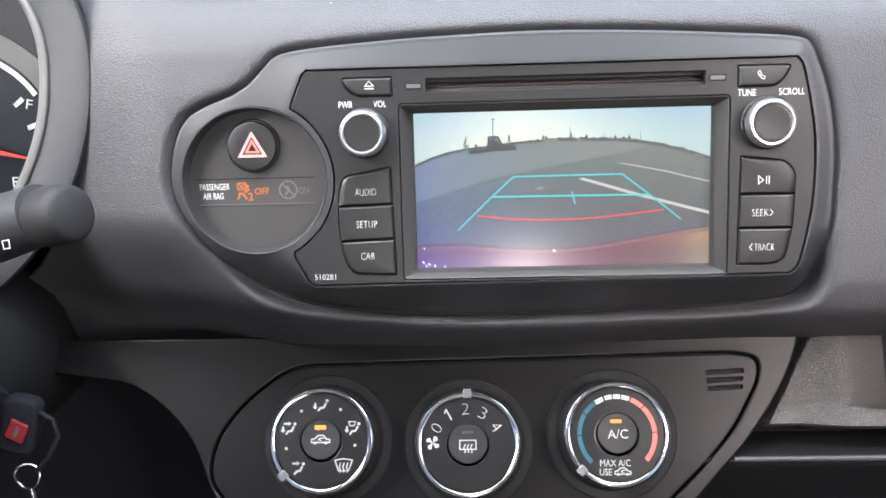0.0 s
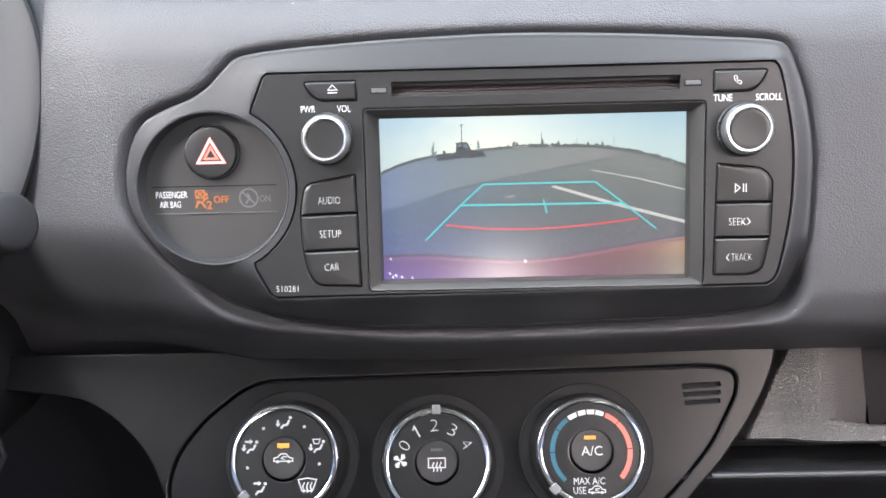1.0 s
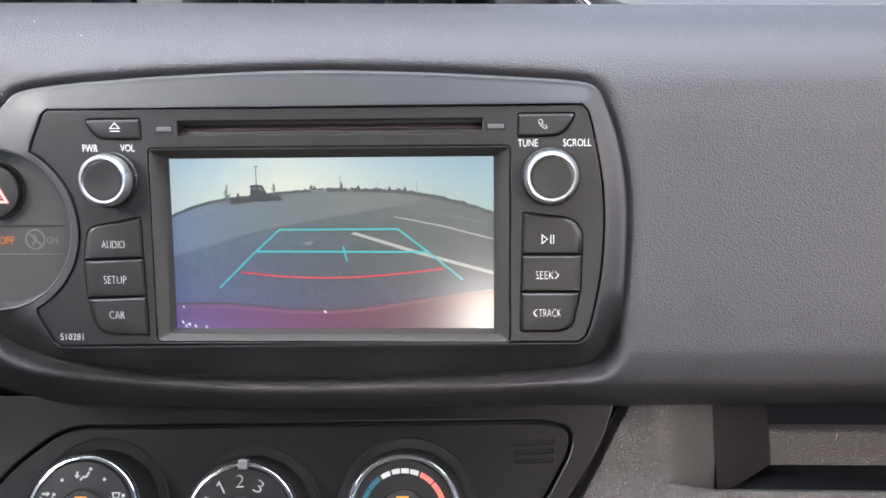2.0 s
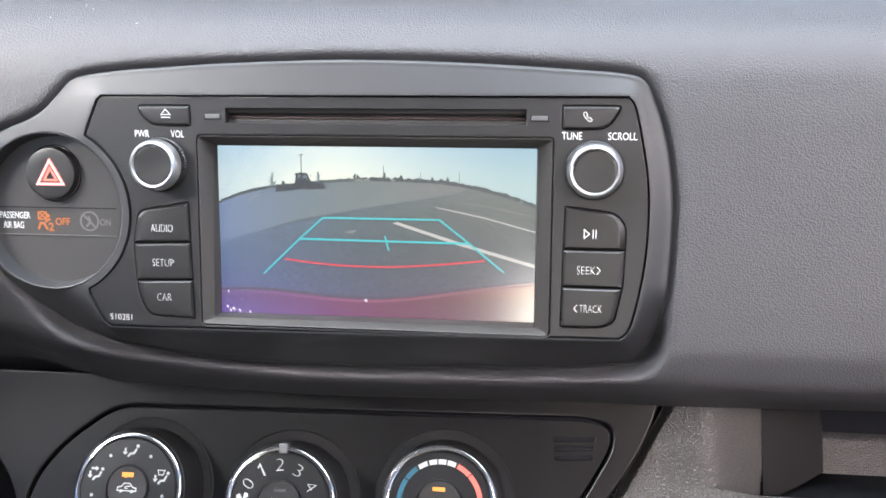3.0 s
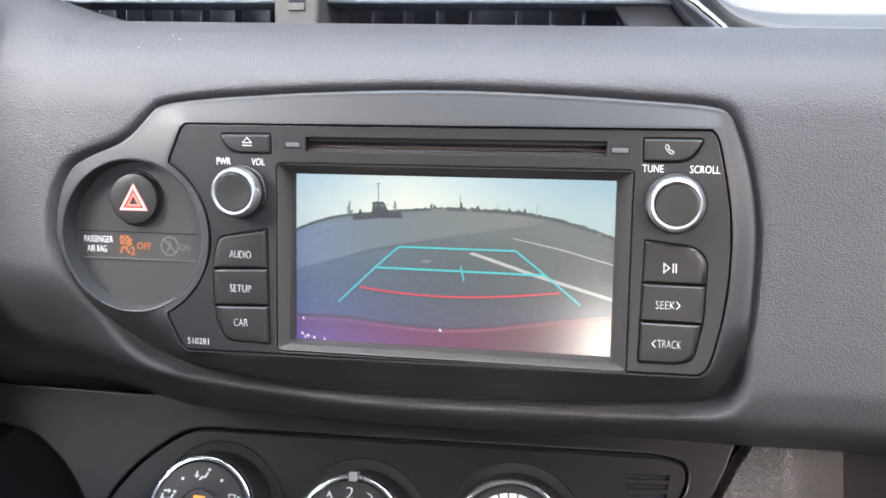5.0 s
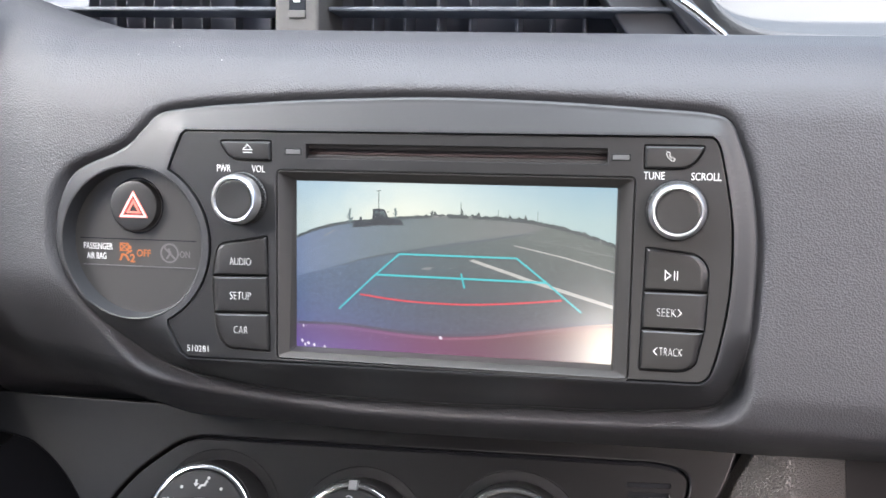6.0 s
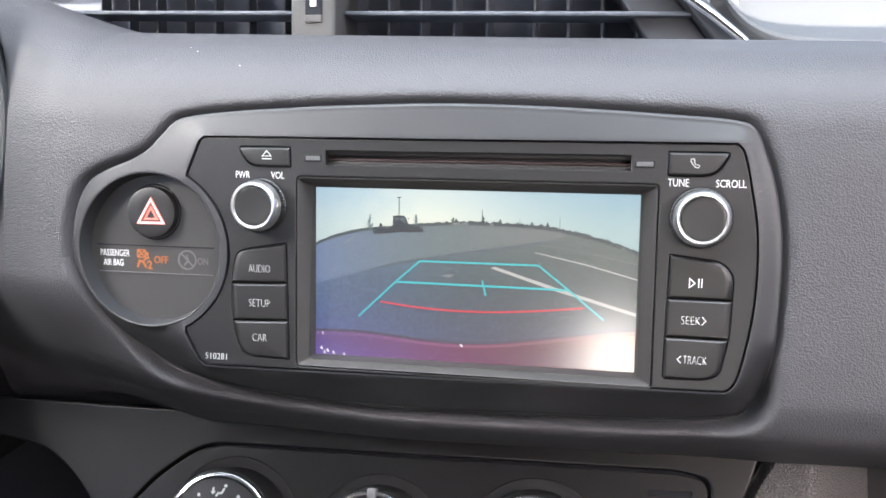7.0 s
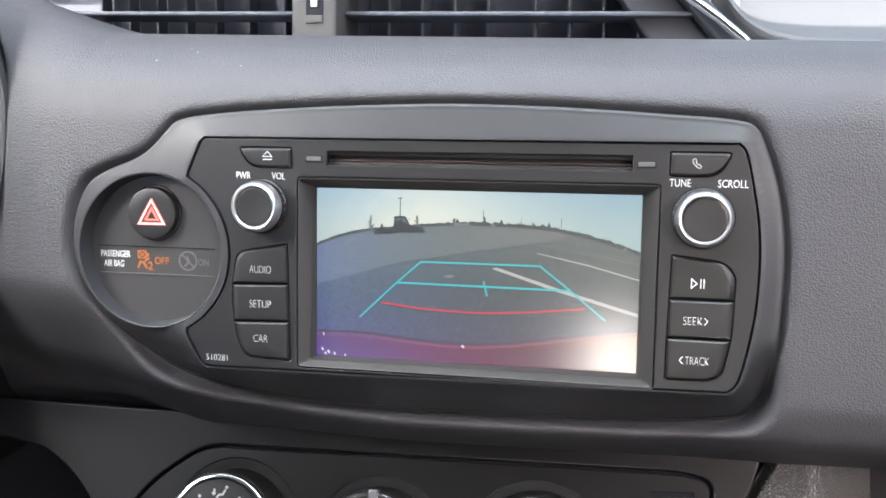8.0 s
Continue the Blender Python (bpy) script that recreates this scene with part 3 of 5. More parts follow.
part("warning_outline", stroke(triangle(*tri_c, 0.0072), 0.0006, 0.00445, True), WHITE, hz, "white triangle line")
part("warning_core", plate([triangle(*tri_c, 0.0044), triangle(*tri_c, 0.0026)], 0.0046, 0.0006, 0.00005), REDLINE, hz)
part("sign_text", lettering("PASSENGER", -0.1697, 0.0030, 0.0150, 0.0031, 0.0088), WHITE, pod, "white lettering")
part("sign_text", lettering("AIR BAG", -0.1706, -0.0016, 0.0102, 0.0031, 0.0088), WHITE, pod, "white lettering")
bx, bzz = -0.1560, 0.0025
part("airbag_sign", join(stroke([(bx - 0.0022, bzz + 0.0022), (bx + 0.0018, bzz + 0.0022), (bx + 0.0018, bzz - 0.0012), (bx - 0.0022, bzz - 0.0012)], 0.0005, 0.0088, True),
                         stroke([(bx - 0.002, bzz + 0.002), (bx + 0.0016, bzz - 0.001)], 0.0005, 0.0088), stroke([(bx + 0.0016, bzz + 0.002), (bx - 0.002, bzz - 0.001)], 0.0005, 0.0088),
                         stroke([(bx - 0.0024, bzz - 0.006), (bx - 0.0012, bzz - 0.0030), (bx + 0.0006, bzz - 0.0034), (bx + 0.0022, bzz - 0.0060)], 0.0010, 0.0088),
                         stroke([(bx + 0.001, bzz - 0.0026), (bx + 0.0036, bzz - 0.0010)], 0.0009, 0.0088), plate([circle(bx + 0.0026, bzz + 0.0004, 0.0009, 16)], 0.0088, 0.00012, 0)), AMBER2, pod, "glowing amber passenger airbag sign")
part("sign_text", lettering("2", -0.1519, -0.0022, 0.0026, 0.0040, 0.0088, bold=0.02), AMBER2, pod, "glowing amber figure")
part("sign_text", lettering("OFF", -0.1461, 0.0004, 0.0072, 0.0034, 0.0088, bold=0.012), AMBER2, pod, "glowing amber lettering")
part("unlit_sign", join(stroke(circle(-0.1330, 0.0008, 0.0043, 32), 0.0008, 0.0088, True), stroke([(-0.1360, 0.0038), (-0.1300, -0.0022)], 0.0008, 0.0088),
                        stroke([(-0.1345, -0.0018), (-0.1325, 0.0008), (-0.1335, 0.0030)], 0.0009, 0.0088)), GREYTXT, pod, "unlit grey sign")
part("unlit_sign", lettering("ON", -0.1252, 0.0004, 0.0052, 0.0032, 0.0088, bold=0.01), GREYTXT, pod, "unlit grey lettering")

# ---- radio ----
radio = thing("car_radio", (0.0, 0.004, 0.0), "black touchscreen car radio with knobs and printed buttons", "car radio")
SCR = (-0.0697, 0.0727, -0.0396, 0.0364)          # visible picture: x0, x1, z0, z1
FRAME_OUT = rounded(rect(-0.0764, 0.0798, -0.0441, 0.0412), 0.0025)
FRAME_IN = rounded(rect(*SCR), 0.0006)
SLOT = rect(-0.0628, 0.0680, 0.0464, 0.0526)
LEFT_KEYS = rounded([(-0.1045, 0.0072), (-0.0808, 0.0114), (-0.0795, -0.0414), (-0.1010, -0.0406), (-0.1052, -0.0340), (-0.1072, -0.0160), (-0.1070, -0.0040)],
                    [0.004, 0.0008, 0.001, 0.005, 0.004, 0.004, 0.006])
RIGHT_KEYS = rounded([(0.0850, 0.0126), (0.1058, 0.0102), (0.1107, 0.0050), (0.1102, -0.0200), (0.1068, -0.0370), (0.1010, -0.0394), (0.0840, -0.0394)],
                     [0.0008, 0.0035, 0.004, 0.004, 0.004, 0.003, 0.001])
EJECT = rounded([(-0.1038, 0.0539), (-0.0789, 0.0539), (-0.0786, 0.0448), (-0.0980, 0.0450)], [0.0030, 0.0008, 0.0008, 0.005])
PHONE = rounded([(0.0828, 0.0545), (0.1076, 0.0545), (0.1020, 0.0446), (0.0828, 0.0446)], [0.0008, 0.0025, 0.006, 0.0008])
KNOB_L, KNOB_R = (-0.0929, 0.0279), (0.0967, 0.0279)
part("faceplate", plate([PLATE, FRAME_OUT, SLOT, LEFT_KEYS, RIGHT_KEYS, EJECT, PHONE], 0.0, 0.010, 0.0005, 2), FACE, radio, "black plastic faceplate", smooth=30)

# screen frame sloping back to the glass
fr = bmesh.new()
rings = []
for outline, y in ((FRAME_OUT, 0.0012), (scaled_out(FRAME_OUT, -0.0007), -0.0003), (scaled_out(FRAME_OUT, -0.0016), 0.0003), (scaled_out(FRAME_IN, 0.0010), None), (FRAME_IN, 0.0066), (FRAME_IN, 0.0082)):
    rings.append([fr.verts.new((x, (0.0056 - 0.0044 * float(smoothstep(-0.034, -0.039, z))) if y is None else y, z)) for x, z in outline])
for a, b in zip(rings, rings[1:]):
    for i in range(len(a)):
        j = (i + 1) % len(a)
        fr.faces.new((a[i], a[j], b[j], b[i]))
bmesh.ops.recalc_face_normals(fr, faces=fr.faces)
part("screen_frame", fr, FRAMEP, radio, "satin black sloping screen frame", smooth=35)

# slot for discs
slot_bm = join(block(-0.0632, 0.0684, 0.0085, 0.0095, 0.0460, 0.0530, 0), block(-0.0632, 0.0684, 0.0035, 0.0085, 0.0460, 0.0481, 0.0005), block(-0.0632, 0.0684, 0.0045, 0.0085, 0.0507, 0.0530, 0.0005))
part("disc_slot", slot_bm, plastic("slot_dark_plastic", (0.022, 0.0195, 0.0195), 0.6, grain=0.2), radio, "black disc slot")
part("slot_felt", block(-0.0628, 0.0680, 0.0040, 0.0085, 0.0483, 0.0494, 0.0003), plastic("slot_felt", (0.035, 0.022, 0.022), 0.9, grain=0.5), radio, "dark brown felt lip")
for x0, x1 in ((-0.0722, -0.0650), (0.0699, 0.0772)):
    lamp = part("slot_lamp", block(x0 - 0.0004, x1 + 0.0004, -0.0002, 0.0006, 0.0477, 0.0508, 0.0002), RUBBER, radio, "dark rimmed light window")
    part("light_pipe", block(x0 + 0.0003, x1 - 0.0003, -0.0004, 0.0006, 0.0483, 0.0502, 0.0002), TABGREY, lamp, "small grey light pipe")


def key(name, outline, legend, parent=radio, y0=-0.0012, bev=0.0007, side=0.0):
    """A key cap; side: which way (x) its broad sloping flank faces, 0 for an even edge."""
    base = scaled_out(outline, -0.00035)
    xs = [p[0] for p in base]
    zs = [p[1] for p in base]
    xo = min(xs) if side < 0 else max(xs)
    mid = ((min(xs) + max(xs)) / 2, (min(zs) + max(zs)) / 2)
    half = ((max(xs) - min(xs)) / 2, (max(zs) - min(zs)) / 2)
    bm = bmesh.new()
    rows = []
    for grow, flank, y in ((0.0, 0.0, 0.007), (0.0, 0.0, y0 * 0.15), (bev * 0.4, 0.12, y0 * 0.5), (bev, 0.45, y0 * 0.75), (bev * 1.3, 0.8, y0 * 0.96), (bev * 1.7, 1.0, y0)):
        row = []
        for x, z in base:
            x, z = mid[0] + (x - mid[0]) * (1 - grow / half[0]), mid[1] + (z - mid[1]) * (1 - grow / half[1])
            if side:
                near = max(0.0, 1 - abs(x - xo) / 0.0085)
                x -= side * flank * 0.0030 * near ** 1.5
            row.append(bm.verts.new((x, y, z)))
        rows.append(row)
    for a, b in zip(rows, rows[1:]):
        for i in range(len(a)):
            j = (i + 1) % len(a)
            bm.faces.new((a[i], a[j], b[j], b[i]))
    bm.faces.new(rows[-1])
    bmesh.ops.recalc_face_normals(bm, faces=bm.faces)
    k = part(name, bm, BUTTON, parent, "black plastic key", smooth=38, curved=True)
    for nm, bm_, m_, lab in legend:
        part(nm, bm_, m_, k, lab)
    return k


TY = -0.00126
key("eject_key", EJECT, bev=0.0007, legend=[("eject_symbol", join(stroke([(-0.0917, 0.0498), (-0.0896, 0.0521), (-0.0875, 0.0498)], 0.00035, TY, True), plate([rect(-0.0918, -0.0874, 0.0484, 0.0488)], TY, 0.00012, 0)), WHITE, "white symbol")])
HANDSET = [(-0.0014, 0.0016), (-0.0005, 0.0018), (0.0, 0.0009), (-0.0004, 0.0003), (0.0005, -0.0007), (0.0011, -0.0005), (0.0019, -0.0011), (0.0015, -0.0020), (0.0003, -0.0017), (-0.0010, -0.0003), (-0.0016, 0.0009)]
key("phone_key", PHONE, bev=0.0007, legend=[("phone_symbol", stroke([(0.0932 + x, 0.0500 + z) for x, z in HANDSET], 0.00022, TY, True), WHITE, "white handset symbol")])


def split_band(outline, z_hi, z_lo, slope=0.0):
    """The part of a convex key outline between two lines (z at x = mid, with a slope)."""
    mid = sum(p[0] for p in outline) / len(outline)

    def cut(poly, z0, keep_below):
        res = []
        for i in range(len(poly)):
            a, b = poly[i - 1], poly[i]
            fa = a[1] - (z0 + slope * (a[0] - mid))
            fb = b[1] - (z0 + slope * (b[0] - mid))
            if not keep_below:
                fa, fb = -fa, -fb
            if (fa < 0) != (fb < 0):
                t = fa / (fa - fb)
                res.append((a[0] + (b[0] - a[0]) * t, a[1] + (b[1] - a[1]) * t))
            if fb < 0:
                res.append(b)
        return res

    band = cut(cut(outline, z_hi, True), z_lo, False)
    kept = [band[0]]
    for p in band[1:]:
        if math.dist(p, kept[-1]) > 0.00022:
            kept.append(p)
    return kept


LZ, RZ = (-0.0071, -0.0241), (-0.0056, -0.0218)
for hi, lo, word, cz, w in ((0.1, LZ[0], "AUDIO", -0.0004, 0.0106), (LZ[0], LZ[1], "SETUP", -0.0160, 0.0104), (LZ[1], -0.1, "CAR", -0.0317, 0.0070)):
    key(word.lower() + "_key", split_band(LEFT_KEYS, hi, lo, 0.03), [("key_text", lettering(word, -0.0932, cz, w * 0.96, 0.0033, TY, bold=-0.025), WHITE, "white lettering")], side=-1.0)
for hi, lo, word, cz, cx, w in ((0.1, RZ[0], "", 0.0012, 0.0958, 0), (RZ[0], RZ[1], "SEEK", -0.0143, 0.0944, 0.0080), (RZ[1], -0.1, "TRACK", -0.0308, 0.0967, 0.0098)):
    leg = []
    if word:
        leg.append(("key_text", lettering(word, cx, cz, w * 0.96, 0.0033, TY, bold=-0.025), WHITE, "white lettering"))
        ax = cx + w / 2 + 0.0011 if word == "SEEK" else cx - w / 2 - 0.0013
        s = 1 if word == "SEEK" else -1
        leg.append(("key_arrow", stroke([(ax - s * 0.0006, cz + 0.0016), (ax + s * 0.0008, cz), (ax - s * 0.0006, cz - 0.0016)], 0.0003, TY), WHITE, "white arrow"))
    else:
        leg.append(("play_symbol", join(stroke([(0.0932, cz + 0.0019), (0.0932, cz - 0.0019), (0.0954, cz)], 0.0004, TY, True), plate([rect(0.0967, 0.0971, cz - 0.0019, cz + 0.0019)], TY, 0.00012, 0), plate([rect(0.0979, 0.0983, cz - 0.0019, cz + 0.0019)], TY, 0.00012, 0)), WHITE, "white symbol"))
    key((word.lower() or "play") + "_key", split_band(RIGHT_KEYS, hi, lo, -0.0), leg, side=1.0)

for word, cx, cz, w in (("PWR", -0.1013, 0.0414, 0.0066), ("VOL", -0.0849, 0.0414, 0.0062), ("TUNE", 0.0871, 0.0420, 0.0084), ("SCROLL", 0.1078, 0.0420, 0.0118)):
    part("face_text", lettering(word, cx, cz, w, 0.0031, -0.00006), WHITE, radio, "white lettering")
part("face_text", lettering("510281", -0.1148, -0.0418, 0.0104, 0.0028, -0.00006, bold=-0.015), WHITE, radio, "white lettering")


def knob(cx, cz, r):
    part("knob_gap", lathe(cx, cz, [(r + 0.0025, -0.0001), (r + 0.0025, -0.0004), (r + 0.0016, -0.0004)], 72), RUBBER, radio, "dark gap round the knob")
    k = part("knob", lathe(cx, cz, [(r + 0.0020, 0.0), (r + 0.0020, -0.0008), (r + 0.0017, -0.0013), (r + 0.0014, -0.0048), (r + 0.0008, -0.0052)], 110, ribs=(2, 3)), BUTTON, radio, "ribbed round black knob", smooth=25)
    part("knob_ring", lathe(cx, cz, [(r + 0.0013, -0.0046), (r + 0.0009, -0.0080), (r + 0.0004, -0.0092), (r - 0.0004, -0.0099), (r - 0.0010, -0.0098), (r - 0.0015, -0.0090)], 96), SILVER, k, "bright silver ring")
    part("knob_cap", lathe(cx, cz, [(r - 0.0011, -0.0088), (r - 0.0016, -0.0091), (r - 0.0030, -0.0090), (r - 0.0060, -0.0088), (0.0, -0.0087)], 96), BUTTON, k, "dished black cap")


knob(*KNOB_L, 0.0100)
knob(*KNOB_R, 0.0103)

# ---- reversing picture on the screen ----
DY = 0.0078


def uv(u, v):
    return (SCR[0] + (SCR[1] - SCR[0]) * u, SCR[3] + (SCR[2] - SCR[3]) * v)


def uvs(pts):
    return [uv(*p) for p in pts]


# blue left and violet foot partly paint the cabin's reflection in the screen
GROUND = lit_ramp("picture_asphalt_reflection", [(0.0, (0.150, 0.195, 0.36)), (0.28, (0.142, 0.178, 0.252)), (0.52, (0.130, 0.142, 0.155)), (0.8, (0.150, 0.145, 0.145)), (1.0, (0.165, 0.160, 0.155))], uv(0, 0.6), uv(1, 0.6), GLOW, 0.08,
                  [(0.0, (0.80, 0.95, 0.88)), (0.35, (0.48, 0.60, 0.58)), (0.7, (0.40, 0.46, 0.52)), (1.0, (0.50, 0.48, 0.74))], uv(0.5, 0.2), uv(0.5, 0.95), 0.20)
FARLOT = lit_ramp("picture_far_asphalt", [(0.0, (0.112, 0.152, 0.285)), (0.35, (0.112, 0.154, 0.175)), (0.7, (0.132, 0.152, 0.146)), (1.0, (0.15, 0.155, 0.155))], uv(0, 0.4), uv(0.8, 0.3), GLOW, 0.1, speck=0.14)
SKYP = lit_ramp("picture_sky", [(0.0, (0.36, 0.48, 0.57)), (0.22, (0.48, 0.62, 0.68)), (0.42, (0.78, 0.82, 0.74)), (0.6, (0.60, 0.70, 0.70)), (0.8, (0.44, 0.57, 0.61)), (1.0, (0.34, 0.49, 0.56))], uv(0, 0.2), uv(1, 0.25), GLOW, 0.16,
                [(0.0, (0.70, 0.77, 0.84)), (0.6, (0.88, 0.86, 0.81)), (1.0, (0.95, 0.88, 0.78))], uv(0.5, 0.0), uv(0.5, 0.25))
DARKP = lit("picture_dark", (0.018, 0.024, 0.034), GLOW)
TREEP = lit("picture_trees", (0.045, 0.058, 0.062), GLOW)
TWIGP = lit("picture_twigs", (0.11, 0.15, 0.16), GLOW)
SEAMP = lit("picture_seam", (0.066, 0.082, 0.102), GLOW)
SEAMP2 = lit("picture_seam_soft", (0.088, 0.106, 0.125), GLOW)
LINEP = lit("picture_white_line", (0.42, 0.41, 0.39), GLOW)
FAINTP = lit("picture_faint_line", (0.20, 0.205, 0.20), GLOW)
CYANP = lit("picture_cyan_line", (0.03, 0.44, 0.47), GLOW)
REDP = lit("picture_red_line", (0.58, 0.035, 0.055), GLOW)
# pale warm right end puts the corner glare into the bumper's colour
BUMPP = lit_ramp("picture_bumper", [(0.0, (0.135, 0.085, 0.27)), (0.28, (0.19, 0.060, 0.17)), (0.5, (0.20, 0.035, 0.085)), (0.75, (0.15, 0.045, 0.065)), (0.93, (0.20, 0.10, 0.09)), (1.0, (0.34, 0.25, 0.16))], uv(0, 0.92), uv(1, 0.92), GLOW, 0.06,
                 [(0.0, (0.95, 0.85, 0.85)), (0.35, (0.62, 0.62, 0.68)), (1.0, (0.72, 0.85, 1.10))], uv(0.5, 0.84), uv(0.5, 1.0))
BUMPE = lit_ramp("picture_bumper_edge", [(0.0, (0.10, 0.07, 0.22)), (0.4, (0.22, 0.07, 0.15)), (0.65, (0.22, 0.07, 0.11)), (1.0, (0.18, 0.09, 0.09))], uv(0, 0.9), uv(1, 0.9), GLOW, 0.05)
SHADP = lit("picture_bumper_shade", (0.060, 0.050, 0.085), GLOW)
SPECK = lit("picture_highlight", (0.75, 0.72, 0.8), GLOW)

display = part("display", plate([rect(SCR[0] - 0.001, SCR[1] + 0.001, SCR[2] - 0.001, SCR[3] + 0.001)], DY, 0.001, 0), GROUND, radio, "lit reversing camera picture of a car park")
HORIZON = soft([(-0.01, 0.345), (0.06, 0.290), (0.149, 0.246), (0.238, 0.226), (0.345, 0.204), (0.44, 0.193), (0.54, 0.190), (0.675, 0.197), (0.76, 0.213), (0.845, 0.243), (0.93, 0.288), (1.01, 0.335)], 5)
LOT = soft([(-0.01, 0.575), (0.134, 0.50), (0.241, 0.439), (0.347, 0.399), (0.504, 0.345), (0.642, 0.303), (0.76, 0.262)], 5)


def layer(name, pts, lvl, material, label=""):
    return part(name, plate([uvs(pts)], DY - 0.00006 * lvl, 0.00004, 0), material, display, label, smooth=0)


layer("sky", [(-0.01, -0.01)] + [(u, v) for u, v in HORIZON] + [(1.01, -0.01)], 1, SKYP, "pale hazy sky")
layer("far_lot", LOT + [(u, v + 0.004) for u, v in HORIZON[::-1] if u < 0.80], 2, FARLOT, "paler far asphalt")
rng = random.Random(4)
trees = []
for u, v in HORIZON:
    trees.append((u, v + 0.008))
ups = []
for i in range(150):
    u = -0.01 + 1.02 * i / 149
    v = float(np.interp(u, [p[0] for p in HORIZON], [p[1] for p in HORIZON]))
    tall = 0.007 + (0.012 * rng.random() if u > 0.4 else 0.006 * rng.random()) + (0.028 * rng.random() if rng.random() < 0.12 and u > 0.4 else 0)
    ups.append((u, v - tall))
layer("tree_line", trees + ups[::-1], 3, TREEP, "dark row of far trees")
def disc(u, v, r, n=18):
    return [(u + r * 0.55 * math.cos(2 * math.pi * k / n), v + r * math.sin(2 * math.pi * k / n)) for k in range(n)]


# seam between the two lots: a dark soft-edged line
SEAM = [(u, v, max(0.0, min(1.0, (u - 0.10) / 0.28)) * (1 - 0.75 * max(0.0, min(1.0, u / 0.76)))) for u, v in LOT if u > 0.10]
layer("lot_seam", [(u, v - 0.004 * w) for u, v, w in SEAM] + [(u, v + 0.022 * w) for u, v, w in SEAM[::-1]], 3, SEAMP2, "dark asphalt seam")
layer("lot_seam", [(u, v - 0.001 * w) for u, v, w in SEAM] + [(u, v + 0.010 * w) for u, v, w in SEAM[::-1]], 4, SEAMP, "dark asphalt seam")
# parked tractor
layer("tractor", [(0.240, 0.252), (0.242, 0.222), (0.250, 0.208), (0.254, 0.196), (0.294, 0.196), (0.299, 0.206), (0.316, 0.212), (0.338, 0.214), (0.352, 0.246)], 4, DARKP, "dark parked tractor")
layer("tractor_roof", [(0.247, 0.166), (0.251, 0.157), (0.268, 0.153), (0.286, 0.155), (0.291, 0.166)], 5, DARKP)
for u, lean in ((0.252, -0.003), (0.268, 0.0), (0.284, 0.010)):
    layer("tractor_post", [(u, 0.163), (u + 0.006, 0.163), (u + 0.007 + lean, 0.205), (u + lean, 0.205)], 5, DARKP)
layer("tractor_cab", [(0.254, 0.164), (0.286, 0.164), (0.294, 0.200), (0.251, 0.200)], 4, TWIGP, "dim cab glass")
layer("tractor_seat", [(0.258, 0.186), (0.268, 0.178), (0.276, 0.190), (0.284, 0.182), (0.288, 0.204), (0.256, 0.204)], 5, DARKP)
layer("tractor_wheel", disc(0.258, 0.234, 0.021), 5, DARKP)
layer("tractor_wheel", disc(0.303, 0.238, 0.017), 5, DARKP)
layer("tractor_mirror", disc(0.300, 0.170, 0.004), 5, DARKP)
layer("low_shrub", [(0.186, 0.268), (0.188, 0.240), (0.193, 0.226), (0.198, 0.236), (0.206, 0.228), (0.2075, 0.206), (0.211, 0.200), (0.215, 0.208), (0.217, 0.230), (0.228, 0.236), (0.240, 0.232), (0.246, 0.240), (0.246, 0.258)], 4, DARKP)
for u, v0, v1, w in ((0.268, 0.050, 0.160, 0.0026), (0.529, 0.105, 0.20, 0.0018), (0.645, 0.14, 0.20, 0.0014), (0.765, 0.14, 0.21, 0.0016)):
    layer("lamp_post", [(u, v0), (u + w, v0), (u + w, v1), (u, v1)], 4, TREEP, "dark lamp post")
layer("lamp_head", [(0.262, 0.048), (0.276, 0.045), (0.276, 0.051), (0.262, 0.053)], 5, TREEP)
for u, v0, v1, spread in ((0.176, 0.15, 0.25, 0.012), (0.322, 0.145, 0.215, 0.011), (0.440, 0.155, 0.197, 0.007), (0.533, 0.14, 0.192, 0.006), (0.640, 0.172, 0.199, 0.006)):
    twigs = []
    for k in range(26):
        h = rng.uniform(0.15, 1.0)
        lean = rng.uniform(-1, 1) * spread * (0.35 + 0.65 * math.sin(math.pi * min(1.0, h + 0.1)))
        base = v1 + (v0 - v1) * h * 0.6
        twigs.append(plate(ribbon(uvs([(u, base), (u + lean * 0.6, base + (v0 - v1) * h * 0.22), (u + lean, v1 + (v0 - v1) * h)]), 0.00030), DY - 0.00024, 0.00004, 0))
    twigs.append(plate(ribbon(uvs([(u, v1), (u, v0 + 0.3 * (v1 - v0))]), 0.0003), DY - 0.00024, 0.00004, 0))
    part("young_tree", join(*twigs), TREEP if spread < 0.01 else TWIGP, display, "feathery young tree", smooth=0)
# parked cars far off
for u, w in ((0.452, 0.030), (0.478, 0.022), (0.56, 0.014), (0.955, 0.010)):
    v = float(np.interp(u, [p[0] for p in HORIZON], [p[1] for p in HORIZON]))
    layer("far_car", [(u - w / 2, v + 0.006), (u - w / 3, v - 0.006), (u + w / 4, v - 0.008), (u + w / 2, v + 0.006)], 5, FAINTP, "pale far car")
layer("bay_line", [(0.558, 0.441), (0.572, 0.431), (0.764, 0.541), (0.933, 0.629), (1.01, 0.668), (1.01, 0.688), (0.926, 0.645), (0.755, 0.556)], 3, LINEP, "white bay line")
layer("bay_line", [(0.694, 0.340), (0.847, 0.397), (1.01, 0.476), (1.01, 0.484), (0.846, 0.404), (0.694, 0.345)], 3, LINEP, "white bay line")
